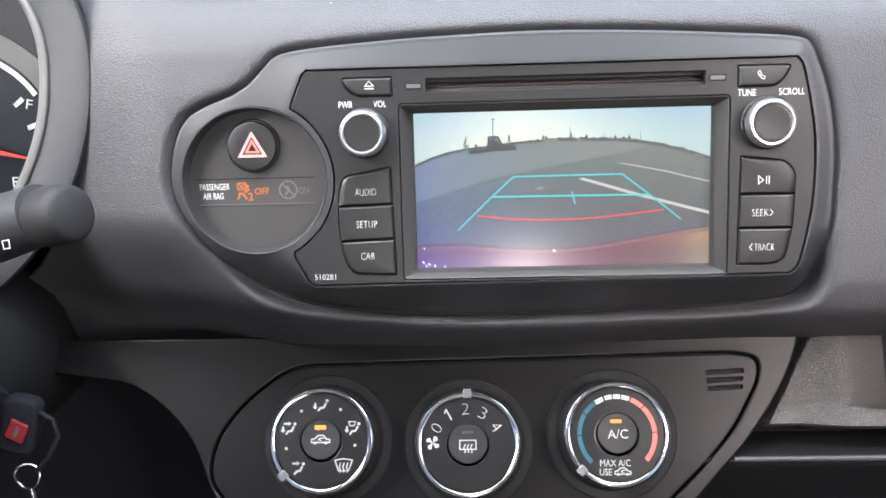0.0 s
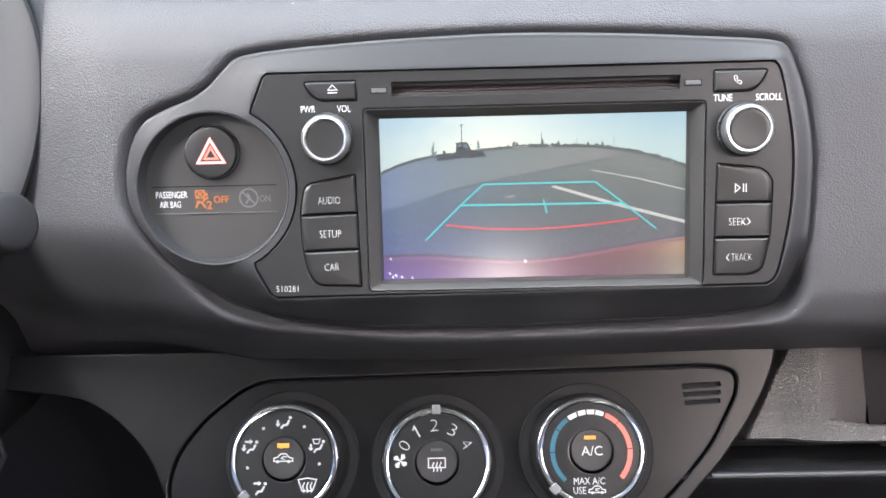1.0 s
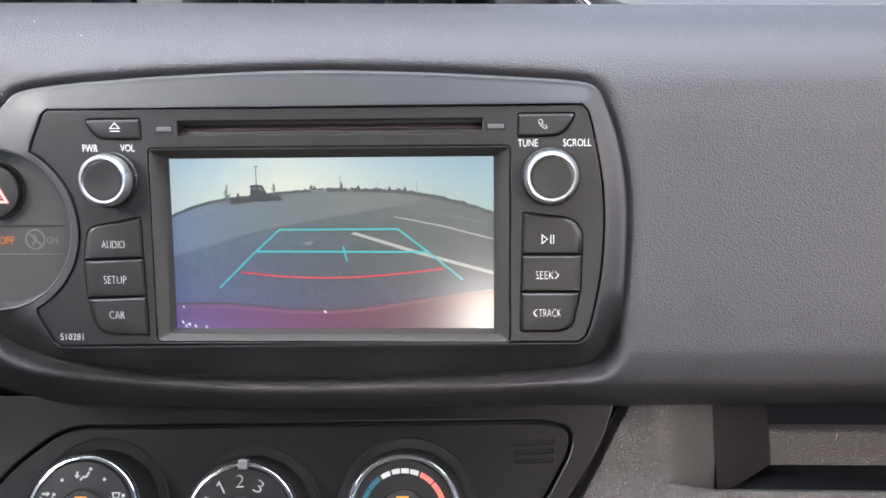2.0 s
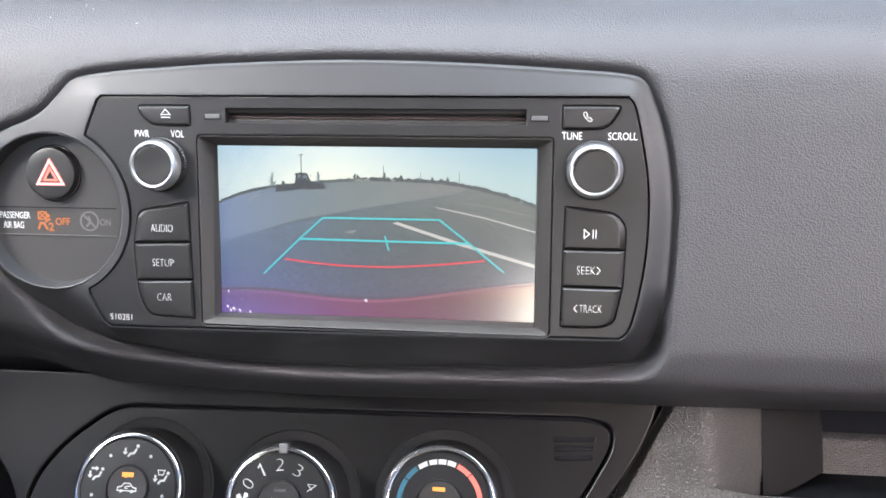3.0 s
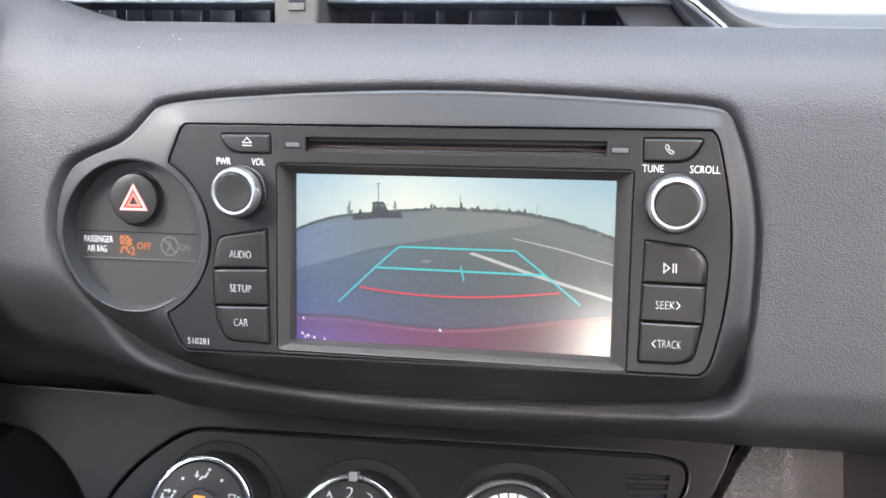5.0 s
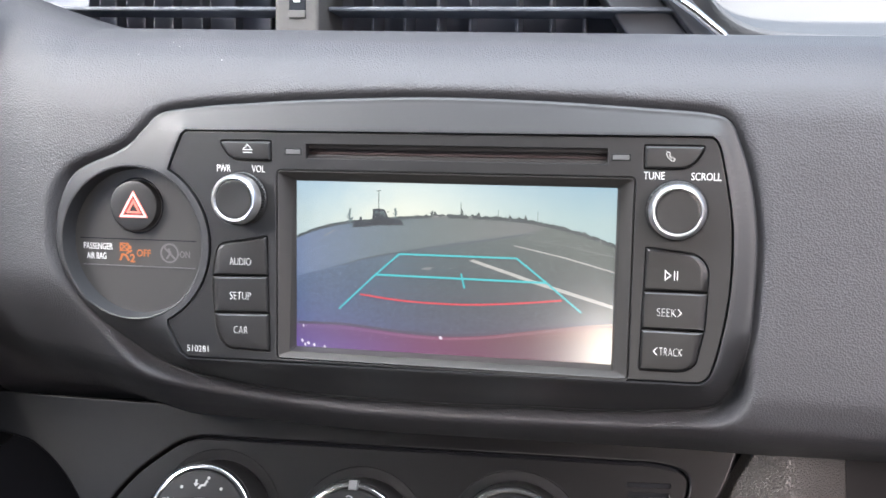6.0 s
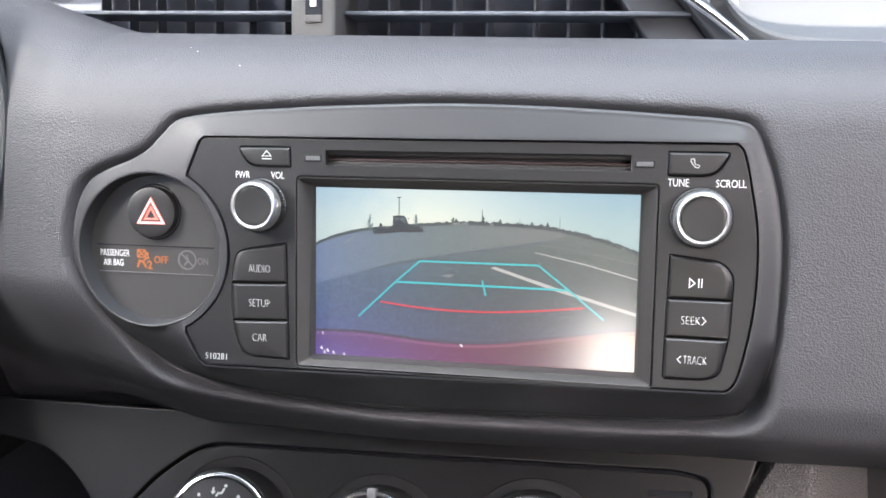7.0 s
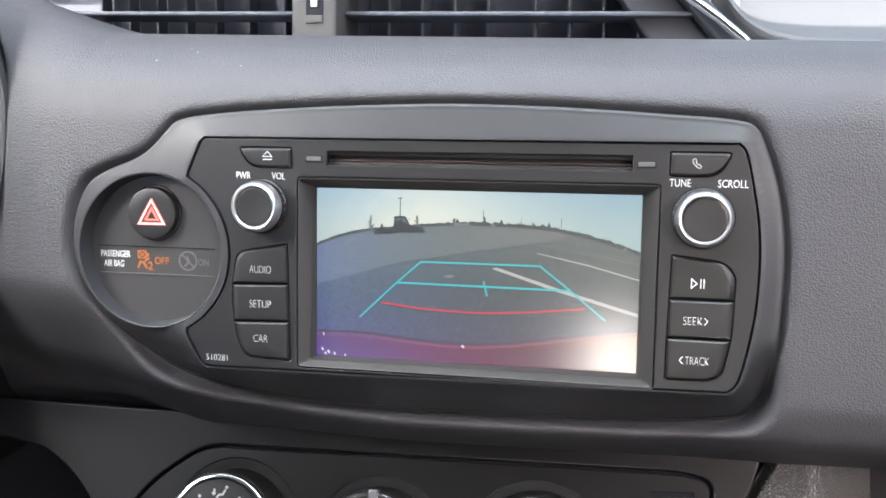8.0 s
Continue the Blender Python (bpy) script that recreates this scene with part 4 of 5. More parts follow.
layer("bay_line", [(0.73, 0.300), (0.86, 0.335), (1.01, 0.392), (1.01, 0.396), (0.86, 0.338), (0.73, 0.302)], 3, FAINTP, "faint bay line")
layer("bay_line", [(0.085, 0.33), (0.125, 0.285), (0.130, 0.287), (0.095, 0.325)], 3, FAINTP, "faint bay line")
layer("ground_patch", [(0.405, 0.50), (0.425, 0.485), (0.445, 0.487), (0.432, 0.507)], 3, FAINTP)
for pts, w in (([(0.142, 0.758), (0.261, 0.543), (0.337, 0.416), (0.705, 0.415), (0.798, 0.549), (0.905, 0.712)], 0.0008), ([(0.261, 0.543), (0.798, 0.549)], 0.0009), ([(0.534, 0.515), (0.546, 0.602)], 0.0008)):
    part("guide_line", plate(ribbon(uvs(pts), w), DY - 0.0004, 0.00004, 0), CYANP, display, "cyan guide line", smooth=0)
part("guide_line", plate(ribbon(uvs(soft([(0.212, 0.664), (0.316, 0.686), (0.422, 0.697), (0.544, 0.697), (0.664, 0.683), (0.766, 0.664), (0.846, 0.646)])), 0.0008), DY - 0.00045, 0.00004, 0), REDP, display, "red guide line", smooth=0)
BUMP = soft([(-0.01, 0.862), (0.14, 0.857), (0.247, 0.870), (0.354, 0.886), (0.477, 0.892), (0.598, 0.876), (0.70, 0.848), (0.801, 0.818), (0.90, 0.79), (1.01, 0.765)], 5)
layer("bumper_shade", [(u, v - 0.016) for u, v in BUMP] + [(u, v + 0.004) for u, v in BUMP[::-1]], 3, SHADP)
layer("bumper", [(-0.01, 1.01)] + BUMP + [(1.01, 1.01)], 4, BUMPP, "dark red car bumper")
part("bumper_edge", plate(ribbon(uvs([(u, v + 0.014) for u, v in BUMP]), 0.0011), DY - 0.0003, 0.00004, 0), BUMPE, display, smooth=0)
for u, v, s in ((0.473, 0.900, 0.006), (0.020, 0.962, 0.005), (0.04, 0.975, 0.006), (0.06, 0.985, 0.005), (0.03, 0.985, 0.004), (0.095, 0.992, 0.004), (0.024, 0.87, 0.003)):
    layer("highlight", [(u - s, v), (u, v - 0.012), (u + s, v + 0.004), (u + s * 0.3, v + 0.012)], 6, SPECK)
film = part("screen_film", plate([rect(SCR[0] - 0.0008, SCR[1] + 0.0008, SCR[2] - 0.0008, SCR[3] + 0.0008)], 0.0069, 0.00025, 0), FILM, radio, "satin touch screen film", smooth=0)
film.visible_shadow = False

# ---- heater controls ----
H = pose(0, 0.016, -0.135, -20, 0, 0)        # frame of the heater panel, leaning further back
HD = 0.022                                    # the panel lies this far behind the dial faces
heater = thing("heater_panel", (-0.04, 0.05, -0.13), "black heater control panel with three chrome-ringed dials", "climate controls")
TRIM = soft([(-0.300, 0.060), (-0.15, 0.060), (0.0, 0.062), (0.10, 0.065), (0.1365, 0.068)])[:-1] + \
       soft([(0.1365, 0.068), (0.1322, 0.0533), (0.1277, 0.0410), (0.1215, 0.0290), (0.1142, 0.0175), (0.1057, 0.0060), (0.0978, -0.0036), (0.0850, -0.0167), (0.0735, -0.0290), (0.040, -0.060)]) + \
       [(-0.165, -0.060)] + soft([(-0.175, -0.045), (-0.186, -0.0271), (-0.1917, -0.0149), (-0.2005, 0.0034), (-0.2140, 0.0190), (-0.2307, 0.0310), (-0.2480, 0.0366), (-0.300, 0.0430)])
PANEL = rounded([(-0.1455, 0.0425), (0.0975, 0.0470), (0.1102, 0.0445), (0.1097, 0.0340), (0.0955, 0.0085), (0.0775, -0.0120), (0.0430, -0.0430), (-0.1650, -0.0430), (-0.1895, -0.0180), (-0.1860, 0.0030), (-0.1715, 0.0226)],
                [0.012, 0.006, 0.006, 0.008, 0.01, 0.01, 0.01, 0.02, 0.012, 0.012, 0.012])
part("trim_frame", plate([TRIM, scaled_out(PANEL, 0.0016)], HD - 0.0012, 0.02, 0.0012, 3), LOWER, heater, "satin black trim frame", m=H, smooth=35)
GR = [rounded([(0.0823 + 0.0004 * i, 0.0384 - 0.0044 * i), (0.1030 - 0.0005 * i, 0.0394 - 0.0044 * i), (0.1028 - 0.0005 * i, 0.0372 - 0.0044 * i), (0.0825 + 0.0004 * i, 0.0362 - 0.0044 * i)], 0.0009) for i in range(3)]
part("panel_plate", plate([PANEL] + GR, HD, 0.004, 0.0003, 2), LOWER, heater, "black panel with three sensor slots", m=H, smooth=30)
part("slot_backing", block(0.078, 0.1055, HD + 0.0026, HD + 0.005, 0.026, 0.042, 0), DEEP, heater, m=H)
part("groove", plate([scaled_out(PANEL, 0.004)], HD + 0.006, 0.004, 0), DEEP, heater, m=H)


def seat_figure(cx, cz, s, arrows, demist=False):
    """The little printed seated figure with flow arrows."""
    bms = [stroke([(cx - 0.0010 * s, cz - 0.0026 * s), (cx + 0.0002 * s, cz - 0.0010 * s), (cx + 0.0020 * s, cz - 0.0008 * s), (cx + 0.0032 * s, cz + 0.0016 * s)], 0.0010 * s, 0),
           plate([circle(cx + 0.0037 * s, cz + 0.0028 * s, 0.0008 * s, 14)], 0, 0.00012, 0)]
    for kind_ in arrows:
        if kind_ == "down":
            bms += [stroke([(cx - 0.0026 * s, cz + 0.0016 * s), (cx - 0.0026 * s, cz - 0.0004 * s)], 0.0010 * s, 0), plate([[(cx - 0.0040 * s, cz - 0.0002 * s), (cx - 0.0012 * s, cz - 0.0002 * s), (cx - 0.0026 * s, cz - 0.0018 * s)]], 0, 0.00012, 0)]
        else:
            bms += [stroke([(cx - 0.0022 * s, cz + 0.0030 * s), (cx + 0.0004 * s, cz + 0.0030 * s)], 0.0010 * s, 0), plate([[(cx + 0.0002 * s, cz + 0.0042 * s), (cx + 0.0002 * s, cz + 0.0018 * s), (cx + 0.0018 * s, cz + 0.0030 * s)]], 0, 0.00012, 0)]
    if demist:
        bms.append(stroke([(cx - 0.0016 * s, cz + 0.0040 * s), (cx + 0.0020 * s, cz + 0.0040 * s), (cx + 0.0013 * s, cz + 0.0018 * s), (cx - 0.0009 * s, cz + 0.0018 * s)], 0.0005 * s, 0, True))
    return join(*bms)


def waves(cx, cz, w, h, n=3):
    bms = []
    for i in range(n):
        x = cx + (i - (n - 1) / 2) * w
        bms.append(stroke([(x + 0.0004 * math.sin(k * 1.6), cz - h / 2 + h * k / 5) for k in range(6)], 0.0006, 0))
    return bms


def small_car(cx, cz, s):
    return join(stroke([(cx - 0.0048 * s, cz - 0.0010 * s), (cx - 0.0046 * s, cz + 0.0006 * s), (cx - 0.0028 * s, cz + 0.0010 * s), (cx - 0.0014 * s, cz + 0.0026 * s), (cx + 0.0014 * s, cz + 0.0026 * s), (cx + 0.0030 * s, cz + 0.0008 * s), (cx + 0.0048 * s, cz + 0.0004 * s), (cx + 0.0048 * s, cz - 0.0010 * s)], 0.0006 * s, 0, True),
                plate([circle(cx - 0.0028 * s, cz - 0.0012 * s, 0.0008 * s, 16)], 0, 0.0001, 0), plate([circle(cx + 0.0028 * s, cz - 0.0012 * s, 0.0008 * s, 16)], 0, 0.0001, 0),
                stroke([(cx + 0.0018 * s, cz + 0.0012 * s), (cx - 0.0004 * s, cz + 0.0012 * s), (cx - 0.0010 * s, cz + 0.0004 * s), (cx + 0.0006 * s, cz - 0.0001 * s)], 0.0005 * s, 0))


DIAL_SHIFT = {}                                # small moves of whole dials within the panel


def dial(name, cx, cz, R, pointer_deg, dx=0.0, dz=0.0):
    H_ = H @ pose(dx, 0, dz)
    d = part(name, lathe(cx, cz, [(R + 0.0034, HD), (R + 0.0030, HD - 0.004), (R + 0.0022, HD - 0.006), (R + 0.0022, 0.0050), (R + 0.0014, 0.0030), (R - 0.0006, 0.0012)], 180, ribs=(3,)), BUTTON, heater, "ribbed black rotary dial", m=H_, smooth=28)
    # flat dark ring on the uncut panel, coloured as the shade round the dial
    part("shade_ring", lathe(cx, cz, [(R + 0.0090, HD - 0.0001), (R + 0.0084, HD - 0.0006), (R + 0.0074, HD - 0.0004), (R + 0.0040, HD - 0.0003)], 96), RUBBER, d, "dark ring for the shade round the dial", m=H_)
    part("chrome_ring", lathe(cx, cz, [(R + 0.0012, 0.0036), (R + 0.0012, 0.0010), (R + 0.0008, 0.0001), (R + 0.0002, -0.0002), (R - 0.0003, 0.0003), (R - 0.0008, 0.0002), (R - 0.0012, -0.0003), (R - 0.0017, -0.0001), (R - 0.0021, 0.0010)], 120), RINGM, d, "polished chrome ring", m=H_)
    part("dial_face", lathe(cx, cz, [(R - 0.0021, 0.0010), (R - 0.0024, 0.0002), (0.0118, 0.0), (0.0112, 0.0001), (0.0109, 0.0010)], 96), SMOKE, d, "flat black dial face", m=H_)
    part("push_button", lathe(cx, cz + 0.0006, [(0.0104, 0.0012), (0.0104, -0.0002), (0.0099, -0.0009), (0.006, -0.0007), (0.0, -0.0005)], 72), BUTTON, d, "round black push button", m=H_)
    a = radians(pointer_deg)
    tip = block(-0.0022, 0.0022, -0.0016, 0.004, R - 0.0026, R + 0.0022, 0.0006)
    tip.transform(pose(cx, 0, cz) @ Matrix.Rotation(a, 4, 'Y'))
    part("pointer", tip, CLEAR, d, "clear grey pointer", m=H_)
    DIAL_SHIFT[d.name] = H_
    return d


def on(parent, bm, material, label="", name="print"):
    return part(name, bm, DIALPRINT if material == WHITE else material, parent, label, m=DIAL_SHIFT[parent.name] @ pose(0, -0.00012, 0), smooth=0)


d1 = dial("dial", -0.1247, 0.0010, 0.0266, 228, 0.0003, 0.0019)
for cx, cz, arrows, dm in ((-0.1255, 0.0190, ("down",), False), (-0.1424, 0.0070, ("down", "across"), False), (-0.1085, 0.0068, ("down",), True), (-0.1375, -0.0135, ("across",), False)):
    on(d1, seat_figure(cx, cz, 1.0, arrows, dm), WHITE, "white printed symbol")
fx, fz = -0.1126, -0.0120
on(d1, join(stroke([(fx - 0.0046, fz + 0.0030), (fx, fz + 0.0038), (fx + 0.0046, fz + 0.0030), (fx + 0.0026, fz - 0.0024), (fx - 0.0026, fz - 0.0024)], 0.0006, 0, True), *waves(fx, fz - 0.0008, 0.0019, 0.0050)), WHITE, "white printed symbol")
for cx, cz in ((-0.1354, 0.0165), (-0.1146, 0.0171), (-0.1430, -0.0028), (-0.1067, -0.0014)):
    on(d1, plate([circle(cx, cz, 0.0008, 16)], 0, 0.00012, 0), WHITE, "white dot")
on(d1, plate([rect(-0.1280, -0.1220, 0.0068, 0.0090)], -0.0008, 0.0003, 0), AMBER, "lit amber lamp", "lamp")
on(d1, plate([rect(-0.1264, -0.1256, 0.0064, 0.0068)], -0.0008, 0.0003, 0), AMBER, "", "lamp")
car_bm = small_car(-0.1248, 0.0012, 1.0)
bmesh.ops.translate(car_bm, verts=car_bm.verts, vec=(0, -0.0009, 0))
on(d1, car_bm, WHITE, "white car symbol")

d2 = dial("dial", -0.0466, -0.0016, 0.0264, 0, -0.0006, 0.0019)
for ch, cx, cz in (("0", -0.0629, 0.0070), ("1", -0.0567, 0.0137), ("2", -0.0477, 0.0167), ("3", -0.0385, 0.0144), ("4", -0.0317, 0.0074)):
    ang = math.degrees(math.atan2(-(cx + 0.0470), cz + 0.0036))
    if ch == "1":
        one = stroke([(-0.0014, 0.0016), (0.0003, 0.0028), (0.0003, -0.0030)], 0.0007, 0)
        one.transform(pose(cx, 0, cz) @ Matrix.Rotation(radians(-ang), 4, 'Y'))
        on(d2, one, WHITE, "white figure")
    else:
        on(d2, lettering(ch, cx, cz, 0.0038, 0.0058, 0, spin=ang, bold=-0.025), WHITE, "white figure")
fx, fz = -0.0650, -0.0006
on(d2, join(*[plate([[(fx, fz), (fx + 0.0034 * math.sin(a + 0.1), fz + 0.0034 * math.cos(a + 0.1)), (fx + 0.0038 * math.sin(a + 0.5), fz + 0.0038 * math.cos(a + 0.5)), (fx + 0.0031 * math.sin(a + 0.95), fz + 0.0031 * math.cos(a + 0.95))]], 0, 0.00012, 0) for a in (0.1, 1.67, 3.24, 4.81)]), WHITE, "white fan symbol")
dx, dz = -0.0466, -0.0024
dm = join(stroke([(dx - 0.0042, dz + 0.0030), (dx + 0.0042, dz + 0.0030), (dx + 0.0042, dz - 0.0016), (dx - 0.0042, dz - 0.0016)], 0.0006, 0, True), *waves(dx, dz - 0.0012, 0.0018, 0.0046))
bmesh.ops.translate(dm, verts=dm.verts, vec=(0, -0.0009, 0))
on(d2, dm, WHITE, "white rear demister symbol")
lampb = join(*[plate([rect(dx - 0.0028 + 0.0010 * i, dx - 0.0023 + 0.0010 * i, dz + 0.0064, dz + 0.0078)], -0.0009, 0.0002, 0) for i in range(6)])
on(d2, lampb, TABGREY, "unlit grey lamp", "lamp")

d3 = dial("dial", 0.0306, 0.0048, 0.0262, 226, -0.0005, 0.0)


def arc_band(cx, cz, r0, r1, a0, a1, n=12):
    """Angles clockwise from the top."""
    pts = [(cx + r1 * math.sin(radians(a0 + (a1 - a0) * i / n)), cz + r1 * math.cos(radians(a0 + (a1 - a0) * i / n))) for i in range(n + 1)]
    return pts + [(cx + r0 * math.sin(radians(a0 + (a1 - a0) * i / n)), cz + r0 * math.cos(radians(a0 + (a1 - a0) * i / n))) for i in range(n, -1, -1)]


for a0, a1, m_, lab in ((-136, -92, BLUEARC, "blue scale"), (-90, -58, BLUEARC, "blue scale"), (-56, -36, BLUEARC, "blue scale"), (-33, -20, WHITE, "white scale"), (-17, -6, WHITE, "white scale"), (-4, 7, WHITE, "white scale"), (9, 21, WHITE, "white scale"),
                        (24, 44, REDARC, "red scale"), (46, 86, REDARC, "red scale"), (88, 132, REDARC, "red scale")):
    on(d3, plate([arc_band(0.0306, 0.0048, 0.0182, 0.0205, a0, a1)], 0, 0.00012, 0), m_, lab, "scale_mark")
on(d3, lettering("MAX A/C", 0.0290, -0.0096, 0.0155, 0.0034, 0), WHITE, "white lettering")
on(d3, lettering("USE", 0.0240, -0.0141, 0.0062, 0.0034, 0), WHITE, "white lettering")
on(d3, small_car(0.0326, -0.0143, 0.85), WHITE, "white car symbol")
ac = lettering("A/C", 0.0308, 0.0050, 0.0105, 0.0046, -0.0009)
on(d3, ac, WHITE, "white lettering")
on(d3, plate([rect(0.0272, 0.0330, 0.0106, 0.0124)], -0.0009, 0.0003, 0), AMBER, "lit amber lamp", "lamp")

# ---- centre air vent ----
vent = thing("air_vent", (-0.06, 0.11, 0.125), "slate grey dashboard air vent with slats behind the pad edge", "air vent")
part("vent_box", join(block(-0.30, 0.125, 0.150, 0.156, 0.085, 0.20, 0), block(-0.30, 0.125, 0.092, 0.150, 0.085, 0.100, 0)), DUCT, vent, "dark slate duct")
for x0, x1 in ((-0.262, -0.1130), (-0.0870, 0.098)):
    for k in range(3):
        zz = 0.1258 + 0.0205 * k
        bl = block(x0, x1, 0.098, 0.124, zz - 0.0012, zz + 0.0012, 0.0009, 2)
        bl.transform(pose(0, 0, 0, 0, 0.8, 0))
        part("blade", bl, BLADEP, vent, "slate grey horizontal blade")
for x in (-0.0864, -0.0676, -0.0488, -0.0298, -0.0112, 0.0150, 0.0335, 0.0518, 0.0703, 0.0889):
    part("fin", block(x - 0.0009, x + 0.0009, 0.126, 0.149, 0.10, 0.19, 0.0004, 1), VENTP, vent, "upright fin")
for x in (-0.2530, -0.2345, -0.2158, -0.1969, -0.1779, -0.1566, -0.1340):
    part("fin", block(x - 0.0007, x + 0.0007, 0.138, 0.149, 0.10, 0.19, 0.0004, 1), BLADEP, vent, "upright fin")
DIV = block(-0.1103, -0.0857, 0.084, 0.150, 0.100, 0.20, 0.0020, 3)
div = part("divider", DIV, VENTG, vent, "grey centre divider")
part("lever_well", block(-0.1020, -0.0927, 0.0835, 0.086, 0.1240, 0.150, 0.0004), DEEP, div, "dark thumbwheel slot")
part("lever_foot", block(-0.1020, -0.0927, 0.0828, 0.086, 0.1200, 0.1240, 0.0005), VENTG, div)
part("lever_mark", block(-0.0992, -0.0958, 0.0828, 0.0836, 0.1282, 0.134, 0.0003), WHITE, div, "white mark")
part("side_cheek", plate([[(0.1155, 0.100), (0.1270, 0.100), (0.1215, 0.112), (0.1125, 0.1215), (0.1040, 0.130), (0.084, 0.16), (0.068, 0.16)]], 0.094, 0.05, 0.002), CHEEKP, vent, "dark vent cheek")
part("inner_cheek", plate([[(0.083, 0.100), (0.1160, 0.100), (0.067, 0.160), (0.043, 0.160)]], 0.104, 0.04, 0.002), CHEEKP, vent, "dark slate vent cheek")
strip = thing("chrome_strip", (0.11, 0.09, 0.115), "polished chrome strip along the air vent edge", "trim strip")
part("strip", tube([(0.1270, 0.0885, 0.1030), (0.1202, 0.0885, 0.1103), (0.1079, 0.0895, 0.1207), (0.0960, 0.0905, 0.1295), (0.080, 0.0915, 0.1425), (0.066, 0.0925, 0.1540)], 0.0025, 14), CHROME, strip, "polished chrome", smooth=60)

# ---- instrument cluster ----
cluster = thing("instrument_cluster", (-0.36, 0.07, 0.055), "round instrument dial under a grey hood with red needle", "instrument cluster")
HC = (-0.3750, 0.0680)


def flattened(bm):
    """The hood is lower above its middle than below."""
    for v in bm.verts:
        if v.co.z > HC[1]:
            v.co.z = HC[1] + (v.co.z - HC[1]) * 0.72
    return bm


part("hood", flattened(lathe(*HC, [(0.086, 0.130), (0.1230, 0.060), (0.1330, 0.040), (0.1405, 0.026), (0.1446, 0.0185), (0.1440, 0.0155), (0.1400, 0.0148), (0.1250, 0.0190), (0.1210, 0.0203)], 160)), HOODP, cluster, "slate grey rounded hood", smooth=60)
part("hood_lip", flattened(lathe(*HC, [(0.1214, 0.0220), (0.1208, 0.0188), (0.1190, 0.0182), (0.1165, 0.0195), (0.1060, 0.0560), (0.1000, 0.0870)], 160)), SILVERP, cluster, "paler inner lip", smooth=60)
gauge = part("gauge_face", lathe(*HC, [(0.100, 0.0860), (0.05, 0.0858), (0.0, 0.0858)], 96), SMOKE, cluster, "black gauge face")
GC = (-0.3425, 0.0205)
part("gauge_band", plate([arc_band(*GC, 0.0612, 0.0736, -30, 70, 24)], 0.0842, 0.0006, 0.0001), SILVERP, gauge, "beige grey band")
part("gauge_arc", plate([arc_band(*GC, 0.0565, 0.0595, -30, 56, 24)], 0.0846, 0.0003, 0), WHITE, gauge, "white arc")
for a in (53, 72, 91, 109):
    part("tick", plate([arc_band(*GC, 0.0440, 0.0505, a - 1.6, a + 1.6, 2)], 0.0846, 0.0003, 0), WHITE, gauge, "white tick")
part("gauge_text", lettering("F", -0.2985, 0.0476, 0.0036, 0.0056, 0.0846, spin=-12), WHITE, gauge, "white letter")
part("gauge_text", lettering("E", -0.3110, 0.0030, 0.0036, 0.0056, 0.0846), WHITE, gauge, "white letter")
part("needle", plate([[(-0.3720, 0.0360), (-0.2990, 0.0172), (-0.2990, 0.0160), (-0.3720, 0.0285)]], 0.0790, 0.0012, 0.0004), NEEDLE, gauge, "red needle")

# ---- wiper stalk ----
stalk = thing("wiper_stalk", (-0.24, -0.07, -0.005), "dark grey wiper stalk with printed symbols", "control stalk")
part("lever", tube([(-0.330, -0.030, -0.026), (-0.290, -0.048, -0.018), (-0.255, -0.062, -0.0105), (-0.226, -0.074, -0.0030), (-0.214, -0.079, 0.0004)], 0.013, 32, taper=[0.0165, 0.0165, 0.0150, 0.0130, 0.0124]), HOODP, stalk, "tapered dark grey lever", smooth=60)
part("end_cap", tube([(-0.2145, -0.078, -0.0015), (-0.2105, -0.0798, -0.0006), (-0.2025, -0.0838, 0.0006), (-0.1990, -0.0856, 0.0011), (-0.1977, -0.0862, 0.0013)], 0.0115, 40, taper=[0.0118, 0.0124, 0.0121, 0.0113, 0.0090]), LINEN, stalk, "round grey end cap", smooth=60)
on_stalk = pose(-0.2250, -0.0885, -0.0105, 0, 0, -24)
part("symbol", stroke([(-0.002, 0.0014), (0.002, 0.002), (0.0022, -0.0012), (-0.0014, -0.0018)], 0.0005, 0, True), WHITE, stalk, "white printed symbol", m=on_stalk)
part("symbol", stroke([(-0.008, -0.001), (-0.004, 0.0)], 0.0006, 0), WHITE, stalk, "white printed mark", m=on_stalk)

# ---- steering column and key ----
column = thing("steering_column", (-0.33, 0.0, -0.10), "black steering column shroud below the instruments", "steering column")
part("shroud", tube([(-0.355, -0.09, -0.085), (-0.350, -0.03, -0.090), (-0.345, 0.06, -0.092), (-0.345, 0.12, -0.09)], 0.06, 40, taper=[0.056, 0.064, 0.066, 0.062]), RUBBER, column, "black moulded shroud", smooth=60)
part("lock_barrel", tube([(-0.290, -0.015, -0.100), (-0.276, -0.028, -0.104)], 0.015, 32), DEEP, column, "black ignition lock")
keyt = thing("car_key", (-0.262, -0.03, -0.11), "black car key with red button and steel ring", "car key")
KM = pose(-0.2600, -0.031, -0.1080, 0, 12, 0)
part("fob", plate([rounded(rect(-0.010, 0.008, -0.013, 0.016), 0.006)], 0.0, 0.010, 0.0025, 3), DEEP, keyt, "black key fob", m=KM)
part("red_button", plate([rounded(rect(-0.0050, 0.0042, -0.0052, 0.0048), 0.0012)], -0.0012, 0.003, 0.0008, 2), KEYRED, keyt, "dull red button", m=KM @ pose(0, 0, 0, 0, 14, 0))
